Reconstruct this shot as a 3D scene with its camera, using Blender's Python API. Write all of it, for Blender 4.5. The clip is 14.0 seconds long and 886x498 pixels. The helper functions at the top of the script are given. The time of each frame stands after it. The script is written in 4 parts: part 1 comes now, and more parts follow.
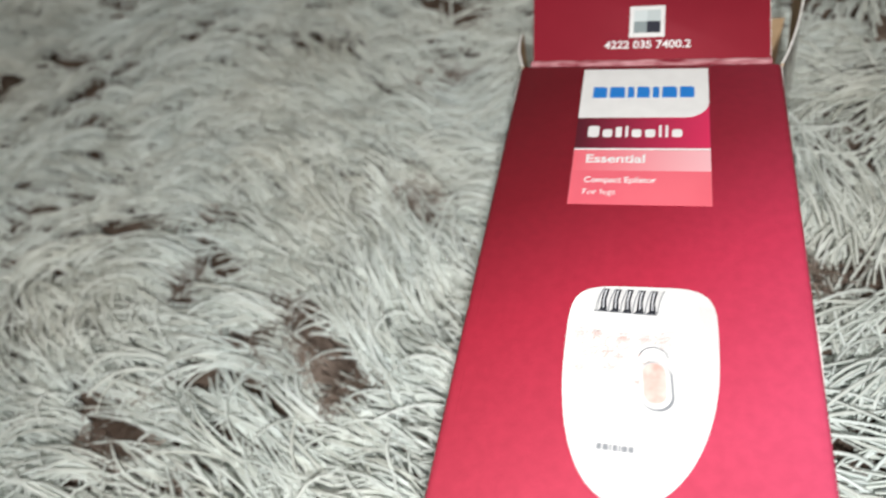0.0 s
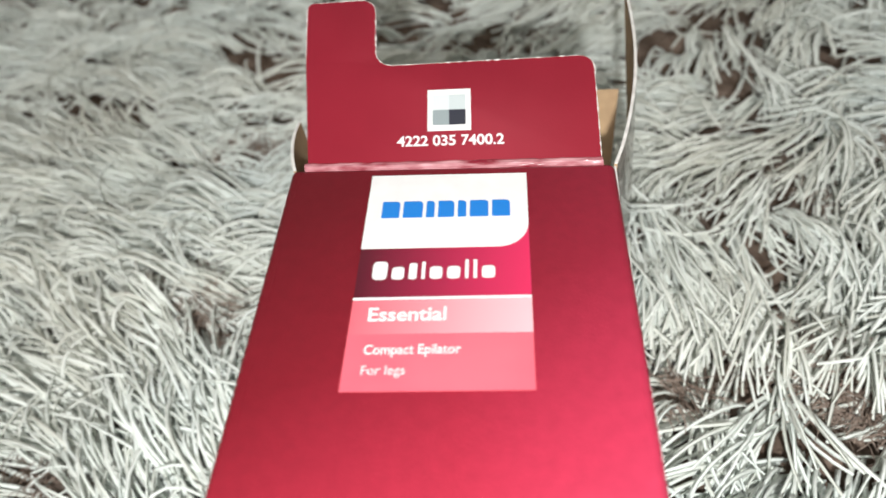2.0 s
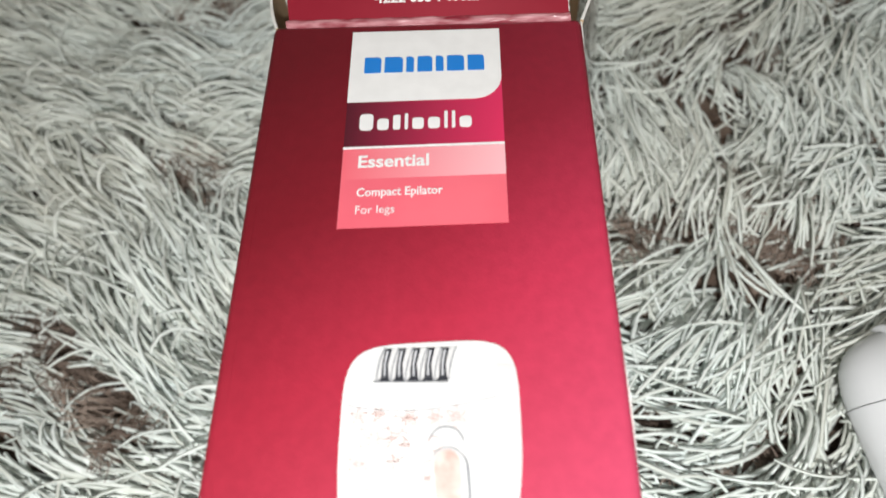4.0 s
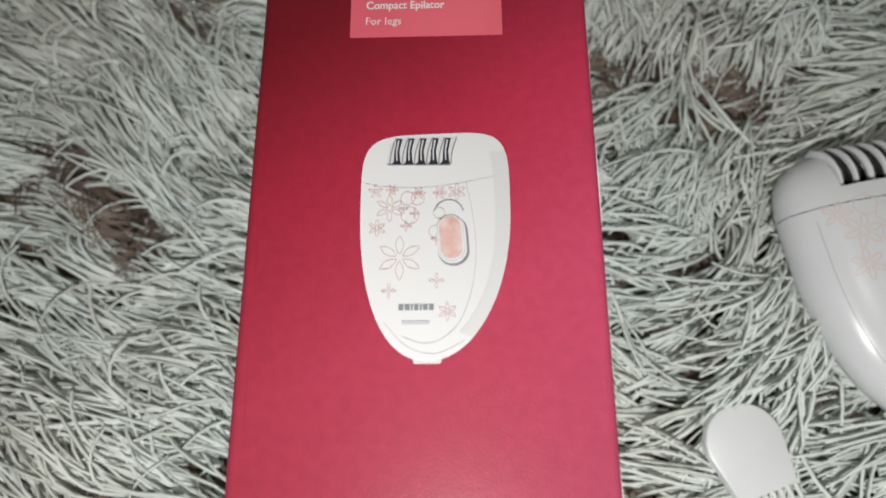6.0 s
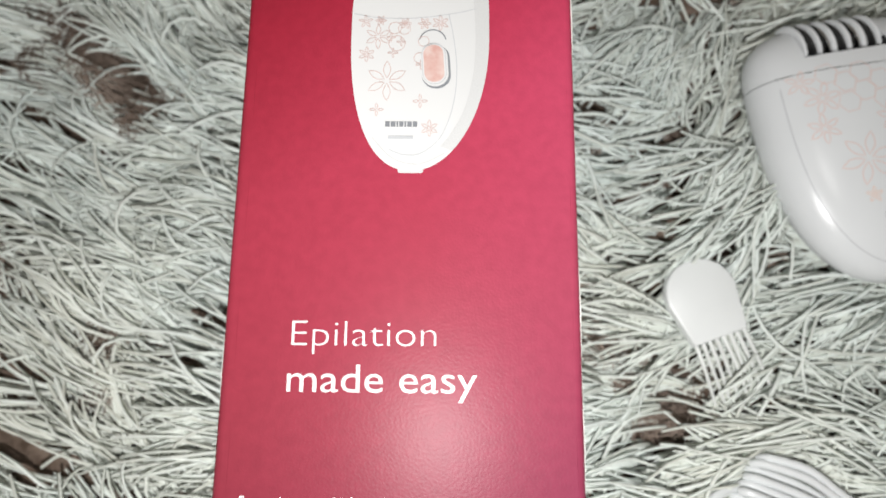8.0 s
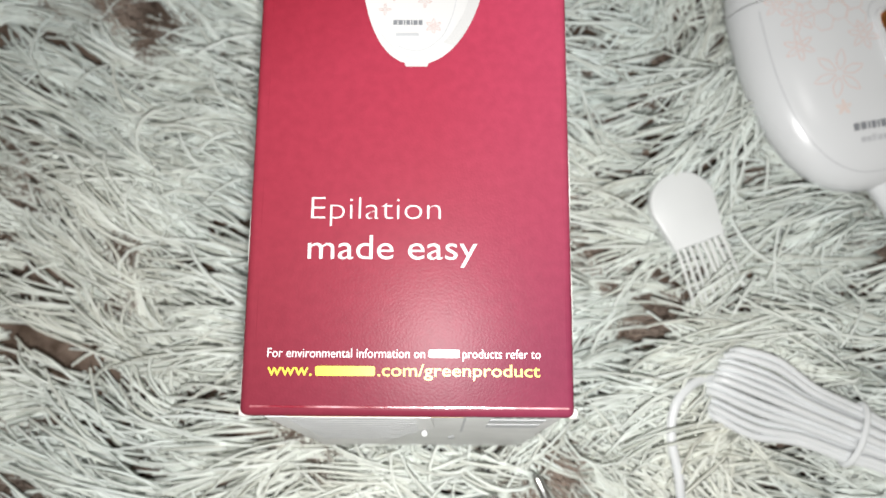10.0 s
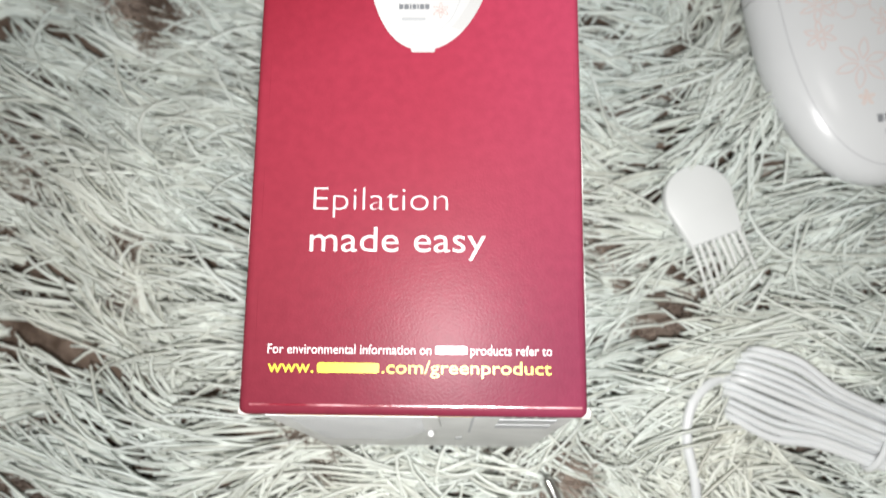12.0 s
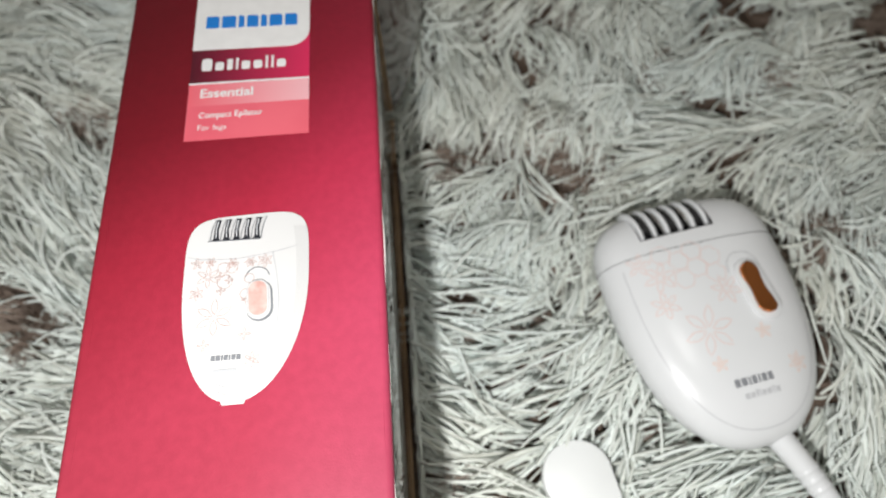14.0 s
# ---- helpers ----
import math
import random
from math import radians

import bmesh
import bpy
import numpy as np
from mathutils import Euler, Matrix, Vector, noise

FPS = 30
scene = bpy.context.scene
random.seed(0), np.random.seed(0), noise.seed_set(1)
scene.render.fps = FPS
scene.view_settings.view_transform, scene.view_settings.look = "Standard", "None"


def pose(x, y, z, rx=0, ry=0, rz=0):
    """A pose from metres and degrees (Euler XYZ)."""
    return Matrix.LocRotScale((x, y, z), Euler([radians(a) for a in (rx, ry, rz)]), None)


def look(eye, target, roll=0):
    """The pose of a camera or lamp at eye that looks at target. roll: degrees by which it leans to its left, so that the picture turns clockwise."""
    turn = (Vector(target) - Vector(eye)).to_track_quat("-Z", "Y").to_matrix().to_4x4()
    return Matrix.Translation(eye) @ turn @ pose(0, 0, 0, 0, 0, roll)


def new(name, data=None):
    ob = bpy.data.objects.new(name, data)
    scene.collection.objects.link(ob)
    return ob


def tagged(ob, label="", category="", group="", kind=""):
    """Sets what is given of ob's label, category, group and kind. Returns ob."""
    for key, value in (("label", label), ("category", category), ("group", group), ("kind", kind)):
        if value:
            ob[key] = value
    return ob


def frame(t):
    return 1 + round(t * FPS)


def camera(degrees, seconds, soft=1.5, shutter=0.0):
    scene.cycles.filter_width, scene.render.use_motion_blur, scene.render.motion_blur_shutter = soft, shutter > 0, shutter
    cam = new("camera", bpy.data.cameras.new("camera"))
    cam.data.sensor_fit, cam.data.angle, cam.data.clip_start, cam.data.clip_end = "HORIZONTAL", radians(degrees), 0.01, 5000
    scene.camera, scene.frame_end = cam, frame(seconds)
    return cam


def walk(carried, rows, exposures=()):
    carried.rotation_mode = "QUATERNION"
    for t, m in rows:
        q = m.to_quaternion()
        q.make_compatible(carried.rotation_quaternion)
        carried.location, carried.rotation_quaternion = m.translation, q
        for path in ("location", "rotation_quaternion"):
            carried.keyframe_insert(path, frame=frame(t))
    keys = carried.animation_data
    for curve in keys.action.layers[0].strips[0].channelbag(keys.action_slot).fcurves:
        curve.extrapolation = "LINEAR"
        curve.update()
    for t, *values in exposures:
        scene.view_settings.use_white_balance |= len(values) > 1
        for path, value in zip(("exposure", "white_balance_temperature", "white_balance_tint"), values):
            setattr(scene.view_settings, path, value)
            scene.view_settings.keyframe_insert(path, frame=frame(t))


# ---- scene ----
cam = camera(69.0, 14.0, soft=1.6, shutter=0.3)
cam.data.dof.use_dof = True
cam.data.dof.focus_distance = 0.178
cam.data.dof.aperture_fstop = 9.3
PATH = [
    (0, (0.04770, 0.05678, 0.24003), (-0.2511, 0.6207, -0.5298), -19.83),
    (0.5, (0.06336, 0.07942, 0.24282), (-0.2259, 0.6610, -0.5175), -20.78),
    (1, (0.05961, 0.08975, 0.25926), (-0.1754, 0.6962, -0.5004), -16.91),
    (1.5, (0.06501, 0.10611, 0.24169), (-0.1192, 0.7188, -0.5268), -14.72),
    (2, (0.06532, 0.12946, 0.20923), (-0.0630, 0.7459, -0.5676), -11.56),
    (2.5, (0.06776, 0.13844, 0.20242), (-0.0287, 0.7505, -0.5825), -10.21),
    (3, (0.06642, 0.13303, 0.20862), (-0.0184, 0.7111, -0.6029), -10.01),
    (3.5, (0.06311, 0.12296, 0.21653), (-0.0112, 0.6368, -0.6381), -9.74),
    (3.7, (0.06271, 0.11924, 0.21868), (-0.0139, 0.6056, -0.6517), -10.29),
    (6, (0.05383, 0.08398, 0.23992), (0.0260, 0.3601, -0.7208), -6.35),
    (6.5, (0.05394, 0.07369, 0.24040), (0.0320, 0.3217, -0.7281), -5.70),
    (7, (0.05453, 0.06621, 0.24333), (0.0363, 0.2947, -0.7300), -4.87),
    (7.5, (0.05531, 0.05677, 0.24590), (0.0388, 0.2613, -0.7328), -4.38),
    (8, (0.05705, 0.04740, 0.24894), (0.0406, 0.2403, -0.7321), -4.39),
    (8.5, (0.05824, 0.04026, 0.25539), (0.0421, 0.2205, -0.7281), -4.55),
    (9, (0.05892, 0.02953, 0.26513), (0.0399, 0.2074, -0.7187), -5.54),
    (9.2, (0.05759, 0.02557, 0.26825), (0.0481, 0.1994, -0.7165), -2.77),
    (11.5, (0.05378, 0.01641, 0.25210), (0.0474, 0.1360, -0.7407), -2.60),
    (12, (0.05533, 0.01750, 0.25618), (0.0338, 0.1703, -0.7318), -7.53),
    (12.5, (0.05986, 0.02827, 0.26416), (0.0314, 0.3118, -0.6944), -5.63),
    (13, (0.07517, 0.04847, 0.27085), (0.0444, 0.4241, -0.6554), -6.02),
    (13.5, (0.09320, 0.05628, 0.26523), (0.0979, 0.4536, -0.6524), -2.45),
    (14, (0.10479, 0.06055, 0.26626), (0.1202, 0.4734, -0.6444), -2.61),
]
walk(cam, [(t, look(eye, target, roll)) for t, eye, target, roll in PATH], [(0.0, 0.48), (0.5, 0.5), (1.0, 0.68), (2.0, 0.98), (2.5, 0.75), (3.5, 0.65), (6.0, -0.28), (6.5, -0.30), (7.5, -0.04), (9.0, -0.07), (11.5, 0.08), (12.5, -0.08), (13.0, 0.0), (14.0, 0.24)])

# ---- light ----
world = bpy.data.worlds.new("world")
scene.world = world
world.use_nodes = True
world.node_tree.nodes["Background"].inputs[0].default_value = (0.5, 0.52, 0.55, 1)
world.node_tree.nodes["Background"].inputs[1].default_value = 0.02


def lamp(name, kind, where, aim, power, size, colour):
    data = bpy.data.lights.new(name, kind)
    data.energy, data.color = power, colour
    if kind == "AREA":
        data.shape, data.size = "DISK", size
    else:
        data.shadow_soft_size = size
    ob = new(name, data)
    ob.matrix_basis = look(where, aim)
    return ob


# the white light held beside the camera, and an added, unseen ceiling fill
lamp("torch", "POINT", (0.060, -0.012, 0.272), (0.05, 0.1, 0), 3.4, 0.006, (1.0, 0.992, 0.975))
lamp("ceiling_lamp_light", "AREA", (0.1, 0.1, 2.30), (0.1, 0.1, 0), 4.5, 0.36, (1.0, 0.99, 0.965))


# ---- materials ----
def material(name, rough=0.5, metal=0.0, colour=(0.5, 0.5, 0.5), spec=0.5):
    m = bpy.data.materials.new(name)
    m.use_nodes = True
    b = m.node_tree.nodes["Principled BSDF"]
    b.inputs["Base Color"].default_value = (*colour, 1)
    b.inputs["Roughness"].default_value = rough
    b.inputs["Metallic"].default_value = metal
    b.inputs["Specular IOR Level"].default_value = spec
    return m, m.node_tree.nodes, m.node_tree.links, b


def noise_node(nodes, links, scale, detail=4.0, coord="Object", stretch=(1, 1, 1)):
    tc = nodes.new("ShaderNodeTexCoord")
    mp = nodes.new("ShaderNodeMapping")
    mp.inputs["Scale"].default_value = stretch
    n = nodes.new("ShaderNodeTexNoise")
    n.inputs["Scale"].default_value, n.inputs["Detail"].default_value = scale, detail
    links.new(tc.outputs[coord], mp.inputs["Vector"])
    links.new(mp.outputs[0], n.inputs["Vector"])
    return n


def ramp(nodes, links, fac, stops):
    r = nodes.new("ShaderNodeValToRGB")
    while len(r.color_ramp.elements) < len(stops):
        r.color_ramp.elements.new(0.5)
    for e, (p, c) in zip(r.color_ramp.elements, stops):
        e.position, e.color = p, (*c, 1)
    links.new(fac, r.inputs[0])
    return r


def add_bump(nodes, links, b, height, strength, distance):
    bu = nodes.new("ShaderNodeBump")
    bu.inputs["Strength"].default_value, bu.inputs["Distance"].default_value = strength, distance
    links.new(height, bu.inputs["Height"])
    links.new(bu.outputs[0], b.inputs["Normal"])


def varied(name, low, high, scale, rough=0.5, metal=0.0, bump=0.0, bump_scale=None, stretch=(1, 1, 1), spec=0.5, detail=4.0):
    """A surface whose colour wanders between two tones, with fine relief."""
    m, nodes, links, b = material(name, rough, metal, low, spec)
    n = noise_node(nodes, links, scale, detail, stretch=stretch)
    r = ramp(nodes, links, n.outputs["Fac"], [(0.35, low), (0.65, high)])
    links.new(r.outputs[0], b.inputs["Base Color"])
    if bump:
        n2 = noise_node(nodes, links, bump_scale or scale * 6, 3.0, stretch=stretch)
        add_bump(nodes, links, b, n2.outputs["Fac"], 0.6, bump)
    return m


def yarn_material():
    m, nodes, links, b = material("pile_yarn", 0.75, spec=0.25)
    geo = nodes.new("ShaderNodeNewGeometry")
    r = ramp(nodes, links, geo.outputs["Random Per Island"], [(0.0, (0.70, 0.695, 0.645)), (0.25, (0.81, 0.815, 0.775)), (0.7, (0.855, 0.87, 0.84)), (1.0, (0.885, 0.90, 0.88))])
    n = noise_node(nodes, links, 9.0, 3.0)
    r2 = ramp(nodes, links, n.outputs["Fac"], [(0.35, (0.94, 1.0, 1.0)), (0.70, (0.99, 1.0, 0.955))])
    mix = nodes.new("ShaderNodeMix")
    mix.data_type, mix.blend_type = "RGBA", "MULTIPLY"
    mix.inputs[0].default_value = 1.0
    links.new(r.outputs[0], mix.inputs[6])
    links.new(r2.outputs[0], mix.inputs[7])
    links.new(mix.outputs[2], b.inputs["Base Color"])
    n2 = noise_node(nodes, links, 900.0, 2.0)
    add_bump(nodes, links, b, n2.outputs["Fac"], 0.5, 0.0004)
    return m


def carton_print():
    """Coated carton with the printed red gradient: dark at the head and along one edge, pink lower down. Torch light is
    also painted into its middle.
    """
    m, nodes, links, b = material("carton_print", 0.38, spec=0.14)
    tc = nodes.new("ShaderNodeTexCoord")
    sep = nodes.new("ShaderNodeSeparateXYZ")
    links.new(tc.outputs["Object"], sep.inputs[0])

    def maths(op, a, bb):
        k = nodes.new("ShaderNodeMath")
        k.operation = op
        for i, v in enumerate((a, bb)):
            if isinstance(v, (int, float)):
                k.inputs[i].default_value = v
            else:
                links.new(v, k.inputs[i])
        return k.outputs[0]

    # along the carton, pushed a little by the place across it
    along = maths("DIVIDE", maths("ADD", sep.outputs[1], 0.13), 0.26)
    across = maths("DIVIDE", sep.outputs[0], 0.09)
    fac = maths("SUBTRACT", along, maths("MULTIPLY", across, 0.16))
    # printed tones; the 0.62 stop is raised to stand in for close torch light
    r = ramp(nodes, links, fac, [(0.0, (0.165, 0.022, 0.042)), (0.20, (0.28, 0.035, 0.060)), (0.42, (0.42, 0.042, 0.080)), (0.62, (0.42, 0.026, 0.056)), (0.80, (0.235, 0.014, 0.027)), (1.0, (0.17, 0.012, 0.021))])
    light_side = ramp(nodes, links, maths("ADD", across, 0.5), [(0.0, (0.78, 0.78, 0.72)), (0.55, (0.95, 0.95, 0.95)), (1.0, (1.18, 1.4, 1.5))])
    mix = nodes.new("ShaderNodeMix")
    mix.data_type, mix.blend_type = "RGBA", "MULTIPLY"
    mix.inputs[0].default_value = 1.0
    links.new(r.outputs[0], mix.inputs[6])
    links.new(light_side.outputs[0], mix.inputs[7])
    n = noise_node(nodes, links, 350.0, 3.0)
    wear = ramp(nodes, links, n.outputs["Fac"], [(0.3, (0.94, 0.94, 0.94)), (0.7, (1.05, 1.05, 1.05))])
    mix2 = nodes.new("ShaderNodeMix")
    mix2.data_type, mix2.blend_type = "RGBA", "MULTIPLY"
    mix2.inputs[0].default_value = 1.0
    links.new(mix.outputs[2], mix2.inputs[6])
    links.new(wear.outputs[0], mix2.inputs[7])
    links.new(mix2.outputs[2], b.inputs["Base Color"])
    n2 = noise_node(nodes, links, 1400.0, 2.0)
    add_bump(nodes, links, b, n2.outputs["Fac"], 0.35, 0.00012)
    return m


def label_gradient(name, left, right, half):
    """Print that runs from one tone to another across the label."""
    m, nodes, links, b = material(name, 0.35)
    tc = nodes.new("ShaderNodeTexCoord")
    sep = nodes.new("ShaderNodeSeparateXYZ")
    links.new(tc.outputs["Object"], sep.inputs[0])
    mr = nodes.new("ShaderNodeMapRange")
    mr.inputs["From Min"].default_value, mr.inputs["From Max"].default_value = -half, half
    links.new(sep.outputs[0], mr.inputs["Value"])
    r = ramp(nodes, links, mr.outputs[0], [(0.0, left), (0.35, tuple(0.7 * p + 0.3 * q for p, q in zip(left, right))), (1.0, right)])
    links.new(r.outputs[0], b.inputs["Base Color"])
    return m


YARN = yarn_material()
UNDER = varied("undercoat", (0.10, 0.070, 0.053), (0.24, 0.18, 0.145), 90.0, 0.95, bump=0.004, bump_scale=240.0, spec=0.1)
FUZZ = varied("undercoat_fibre", (0.14, 0.10, 0.078), (0.40, 0.32, 0.27), 40.0, 0.9, spec=0.1)
FLOOR = varied("floor_wood", (0.20, 0.13, 0.08), (0.30, 0.20, 0.12), 6.0, 0.45, stretch=(1, 8, 1))
PLASTER = varied("wall_plaster", (0.66, 0.64, 0.60), (0.72, 0.70, 0.66), 3.0, 0.9, bump=0.001)
CEIL = varied("ceiling_paint", (0.76, 0.76, 0.74), (0.80, 0.80, 0.78), 2.0, 0.9)
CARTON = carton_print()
FLAP_RED = varied("flap_print", (0.225, 0.011, 0.024), (0.255, 0.014, 0.029), 30.0, 0.45, bump=0.00005, bump_scale=1400.0, spec=0.22)
CREASE = varied("creased_print", (0.22, 0.012, 0.028), (0.60, 0.30, 0.33), 420.0, 0.22, bump=0.0004, bump_scale=500.0, stretch=(0.25, 1, 1), spec=0.8)
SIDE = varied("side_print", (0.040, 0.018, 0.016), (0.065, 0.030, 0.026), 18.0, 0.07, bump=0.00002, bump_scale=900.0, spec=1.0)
PAPER = varied("white_carton_edge", (0.62, 0.60, 0.57), (0.80, 0.79, 0.76), 300.0, 0.85, bump=0.0002)
KRAFT = varied("kraft_inside", (0.40, 0.27, 0.155), (0.52, 0.36, 0.21), 120.0, 0.85, bump=0.0001, bump_scale=900.0)
ENDWHITE = varied("end_print_white", (0.66, 0.66, 0.66), (0.76, 0.76, 0.76), 60.0, 0.4)
GREYINK = material("grey_ink", 0.5, colour=(0.22, 0.23, 0.25))[0]
PALEINK = material("pale_grey_ink", 0.5, colour=(0.50, 0.51, 0.53))[0]
WHITEINK = varied("white_ink", (0.74, 0.74, 0.74), (0.78, 0.78, 0.78), 200.0, 0.35)
BLUEINK = material("blue_ink", 0.35, colour=(0.012, 0.19, 0.60))[0]
YELLOWINK = material("yellow_ink", 0.35, colour=(0.78, 0.74, 0.06))[0]
DARKPLUM = label_gradient("plum_to_crimson_print", (0.075, 0.006, 0.016), (0.62, 0.025, 0.10), 0.021)
CORAL = label_gradient("coral_to_pale_print", (0.76, 0.13, 0.17), (0.82, 0.44, 0.48), 0.021)
CORALFLAT = varied("coral_print", (0.73, 0.12, 0.165), (0.77, 0.14, 0.185), 40.0, 0.35)
PINKLINE = material("rose_line_ink", 0.4, colour=(0.56, 0.38, 0.345))[0]
PRINTWHITE = label_gradient("picture_white_print", (0.71, 0.71, 0.71), (0.64, 0.64, 0.64), 0.021)
PRINTGREY = varied("picture_grey_print", (0.56, 0.56, 0.56), (0.62, 0.62, 0.62), 3000.0, 0.4)
PRINTROSE = varied("picture_rose_print", (0.60, 0.35, 0.31), (0.68, 0.53, 0.49), 260.0, 0.4)
INKBLACK = material("black_ink", 0.4, colour=(0.02, 0.022, 0.03))[0]
SQUARES = [material("square_ink", 0.4, colour=c)[0] for c in ((0.60, 0.66, 0.67), (0.50, 0.56, 0.57), (0.25, 0.30, 0.31), (0.014, 0.016, 0.03))]
PLASTIC = varied("white_plastic", (0.70, 0.715, 0.73), (0.73, 0.745, 0.76), 25.0, 0.25, spec=0.4)
PLASTICWARM = varied("milky_plastic", (0.77, 0.79, 0.79), (0.82, 0.84, 0.84), 25.0, 0.36)
CLEAR = varied("translucent_bristle", (0.70, 0.72, 0.70), (0.80, 0.82, 0.80), 90.0, 0.3)
CABLE = varied("white_cable", (0.70, 0.72, 0.73), (0.78, 0.80, 0.81), 40.0, 0.35)
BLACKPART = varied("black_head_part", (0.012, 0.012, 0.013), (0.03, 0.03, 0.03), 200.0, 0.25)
STEEL = varied("steel", (0.55, 0.55, 0.55), (0.70, 0.69, 0.67), 150.0, 0.22, metal=1.0)
PALEPINK = material("pale_pink_transfer", 0.25, colour=(0.74, 0.615, 0.59))[0]
PALEORANGE = material("pale_orange_transfer", 0.25, colour=(0.76, 0.63, 0.58))[0]


def copper_material():
    m, nodes, links, b = material("copper_mirror", 0.16, 1.0, (0.66, 0.24, 0.08))
    tc = nodes.new("ShaderNodeTexCoord")
    w = nodes.new("ShaderNodeTexWave")
    w.wave_type, w.rings_direction = "RINGS", "SPHERICAL"
    w.inputs["Scale"].default_value = 420.0
    mp = nodes.new("ShaderNodeMapping")
    mp.inputs["Location"].default_value = (0, -0.008, 0)
    links.new(tc.outputs["Object"], mp.inputs["Vector"])
    links.new(mp.outputs[0], w.inputs["Vector"])
    add_bump(nodes, links, b, w.outputs["Fac"], 0.2, 0.0003)
    return m


COPPER = copper_material()


# ---- builders ----
def mesh_of(name, bm, mat, smooth=True):
    me = bpy.data.meshes.new(name)
    bmesh.ops.recalc_face_normals(bm, faces=bm.faces)
    bm.to_mesh(me)
    bm.free()
    me.materials.append(mat)
    if smooth:
        me.shade_smooth()
    return me


def sharp(me, degrees=35):
    me.set_sharp_from_angle(angle=radians(degrees))


def part(name, bm, mat, parent, label="", where=None, smooth=True):
    me = bm if isinstance(bm, bpy.types.Mesh) else mesh_of(name, bm, mat, smooth)
    if smooth:
        sharp(me)
    ob = new(name, me)
    ob.parent = parent
    if where is not None:
        ob.matrix_basis = where
    if label:
        ob["label"] = label
    return ob


def thing(name, m, label, category, group=""):
    ob = new(name)
    ob.empty_display_size = 0.01
    ob.matrix_basis = m
    return tagged(ob, label, category, group)


def block(x0, x1, y0, y1, z0, z1, bevel=0.0, segs=2):
    bm = bmesh.new()
    bmesh.ops.create_cube(bm, size=1)
    bmesh.ops.transform(bm, verts=bm.verts, matrix=Matrix.Translation(((x0 + x1) / 2, (y0 + y1) / 2, (z0 + z1) / 2)) @ Matrix.Diagonal((x1 - x0, y1 - y0, z1 - z0, 1)))
    if bevel:
        bmesh.ops.bevel(bm, geom=bm.edges[:], offset=bevel, segments=segs, affect="EDGES", profile=0.5)
    return bm


def plate(points, thick, bevel=0.0):
    """A flat piece with the outline given in x and y, its underside at z = 0."""
    bm = bmesh.new()
    vs = [bm.verts.new((x, y, 0)) for x, y in points]
    f = bm.faces.new(vs)
    r = bmesh.ops.extrude_face_region(bm, geom=[f])
    top = [v for v in r["geom"] if isinstance(v, bmesh.types.BMVert)]
    bmesh.ops.translate(bm, verts=top, vec=(0, 0, thick))
    if bevel:
        es = [e for e in bm.edges if abs(e.verts[0].co.z - thick) < 1e-7 and abs(e.verts[1].co.z - thick) < 1e-7]
        bmesh.ops.bevel(bm, geom=es, offset=bevel, segments=2, affect="EDGES", profile=0.5)
    return bm


def rounded(x0, x1, y0, y1, radii, n=6):
    """A rectangle's outline; radii for its corners: low left, low right, top right, top left."""
    out = []
    for (cx, cy, a0), r in zip(((x0, y0, 180), (x1, y0, 270), (x1, y1, 0), (x0, y1, 90)), radii):
        if r <= 0:
            out.append((cx, cy))
            continue
        ox, oy = cx + (r if cx == x0 else -r), cy + (r if cy == y0 else -r)
        out += [(ox + r * math.cos(radians(a0 + 90 * k / n)), oy + r * math.sin(radians(a0 + 90 * k / n))) for k in range(n + 1)]
    return out


def tube(points, radius, sides=10, caps=True):
    """A round bar along a line of points; radius may be one number or one for each point."""
    bm = bmesh.new()
    pts = [Vector(p) for p in points]
    rad = radius if isinstance(radius, (list, tuple)) else [radius] * len(pts)
    rings, up = [], Vector((0.13, 0.21, 0.97))
    for i, p in enumerate(pts):
        d = (pts[min(i + 1, len(pts) - 1)] - pts[max(i - 1, 0)]).normalized()
        u = up - d * up.dot(d)
        if u.length < 1e-4:
            u = Vector((1, 0, 0)) - d * d.x
        u.normalize()
        w = d.cross(u)
        up = u
        rings.append([bm.verts.new(p + (u * math.cos(2 * math.pi * k / sides) + w * math.sin(2 * math.pi * k / sides)) * rad[i]) for k in range(sides)])
    for a, b in zip(rings, rings[1:]):
        for k in range(sides):
            bm.faces.new((a[k], a[(k + 1) % sides], b[(k + 1) % sides], b[k]))
    if caps:
        bm.faces.new(rings[0][::-1])
        bm.faces.new(rings[-1])
    return bm


def spline(points, n=8):
    """A smooth line through points."""
    p = [Vector(points[0])] + [Vector(q) for q in points] + [Vector(points[-1])]
    out = []
    for i in range(1, len(p) - 2):
        for k in range(n):
            t = k / n
            out.append(0.5 * (2 * p[i] + (p[i + 1] - p[i - 1]) * t + (2 * p[i - 1] - 5 * p[i] + 4 * p[i + 1] - p[i + 2]) * t * t + (3 * p[i] - p[i - 1] - 3 * p[i + 1] + p[i + 2]) * t ** 3))
    out.append(p[-2])
    return out


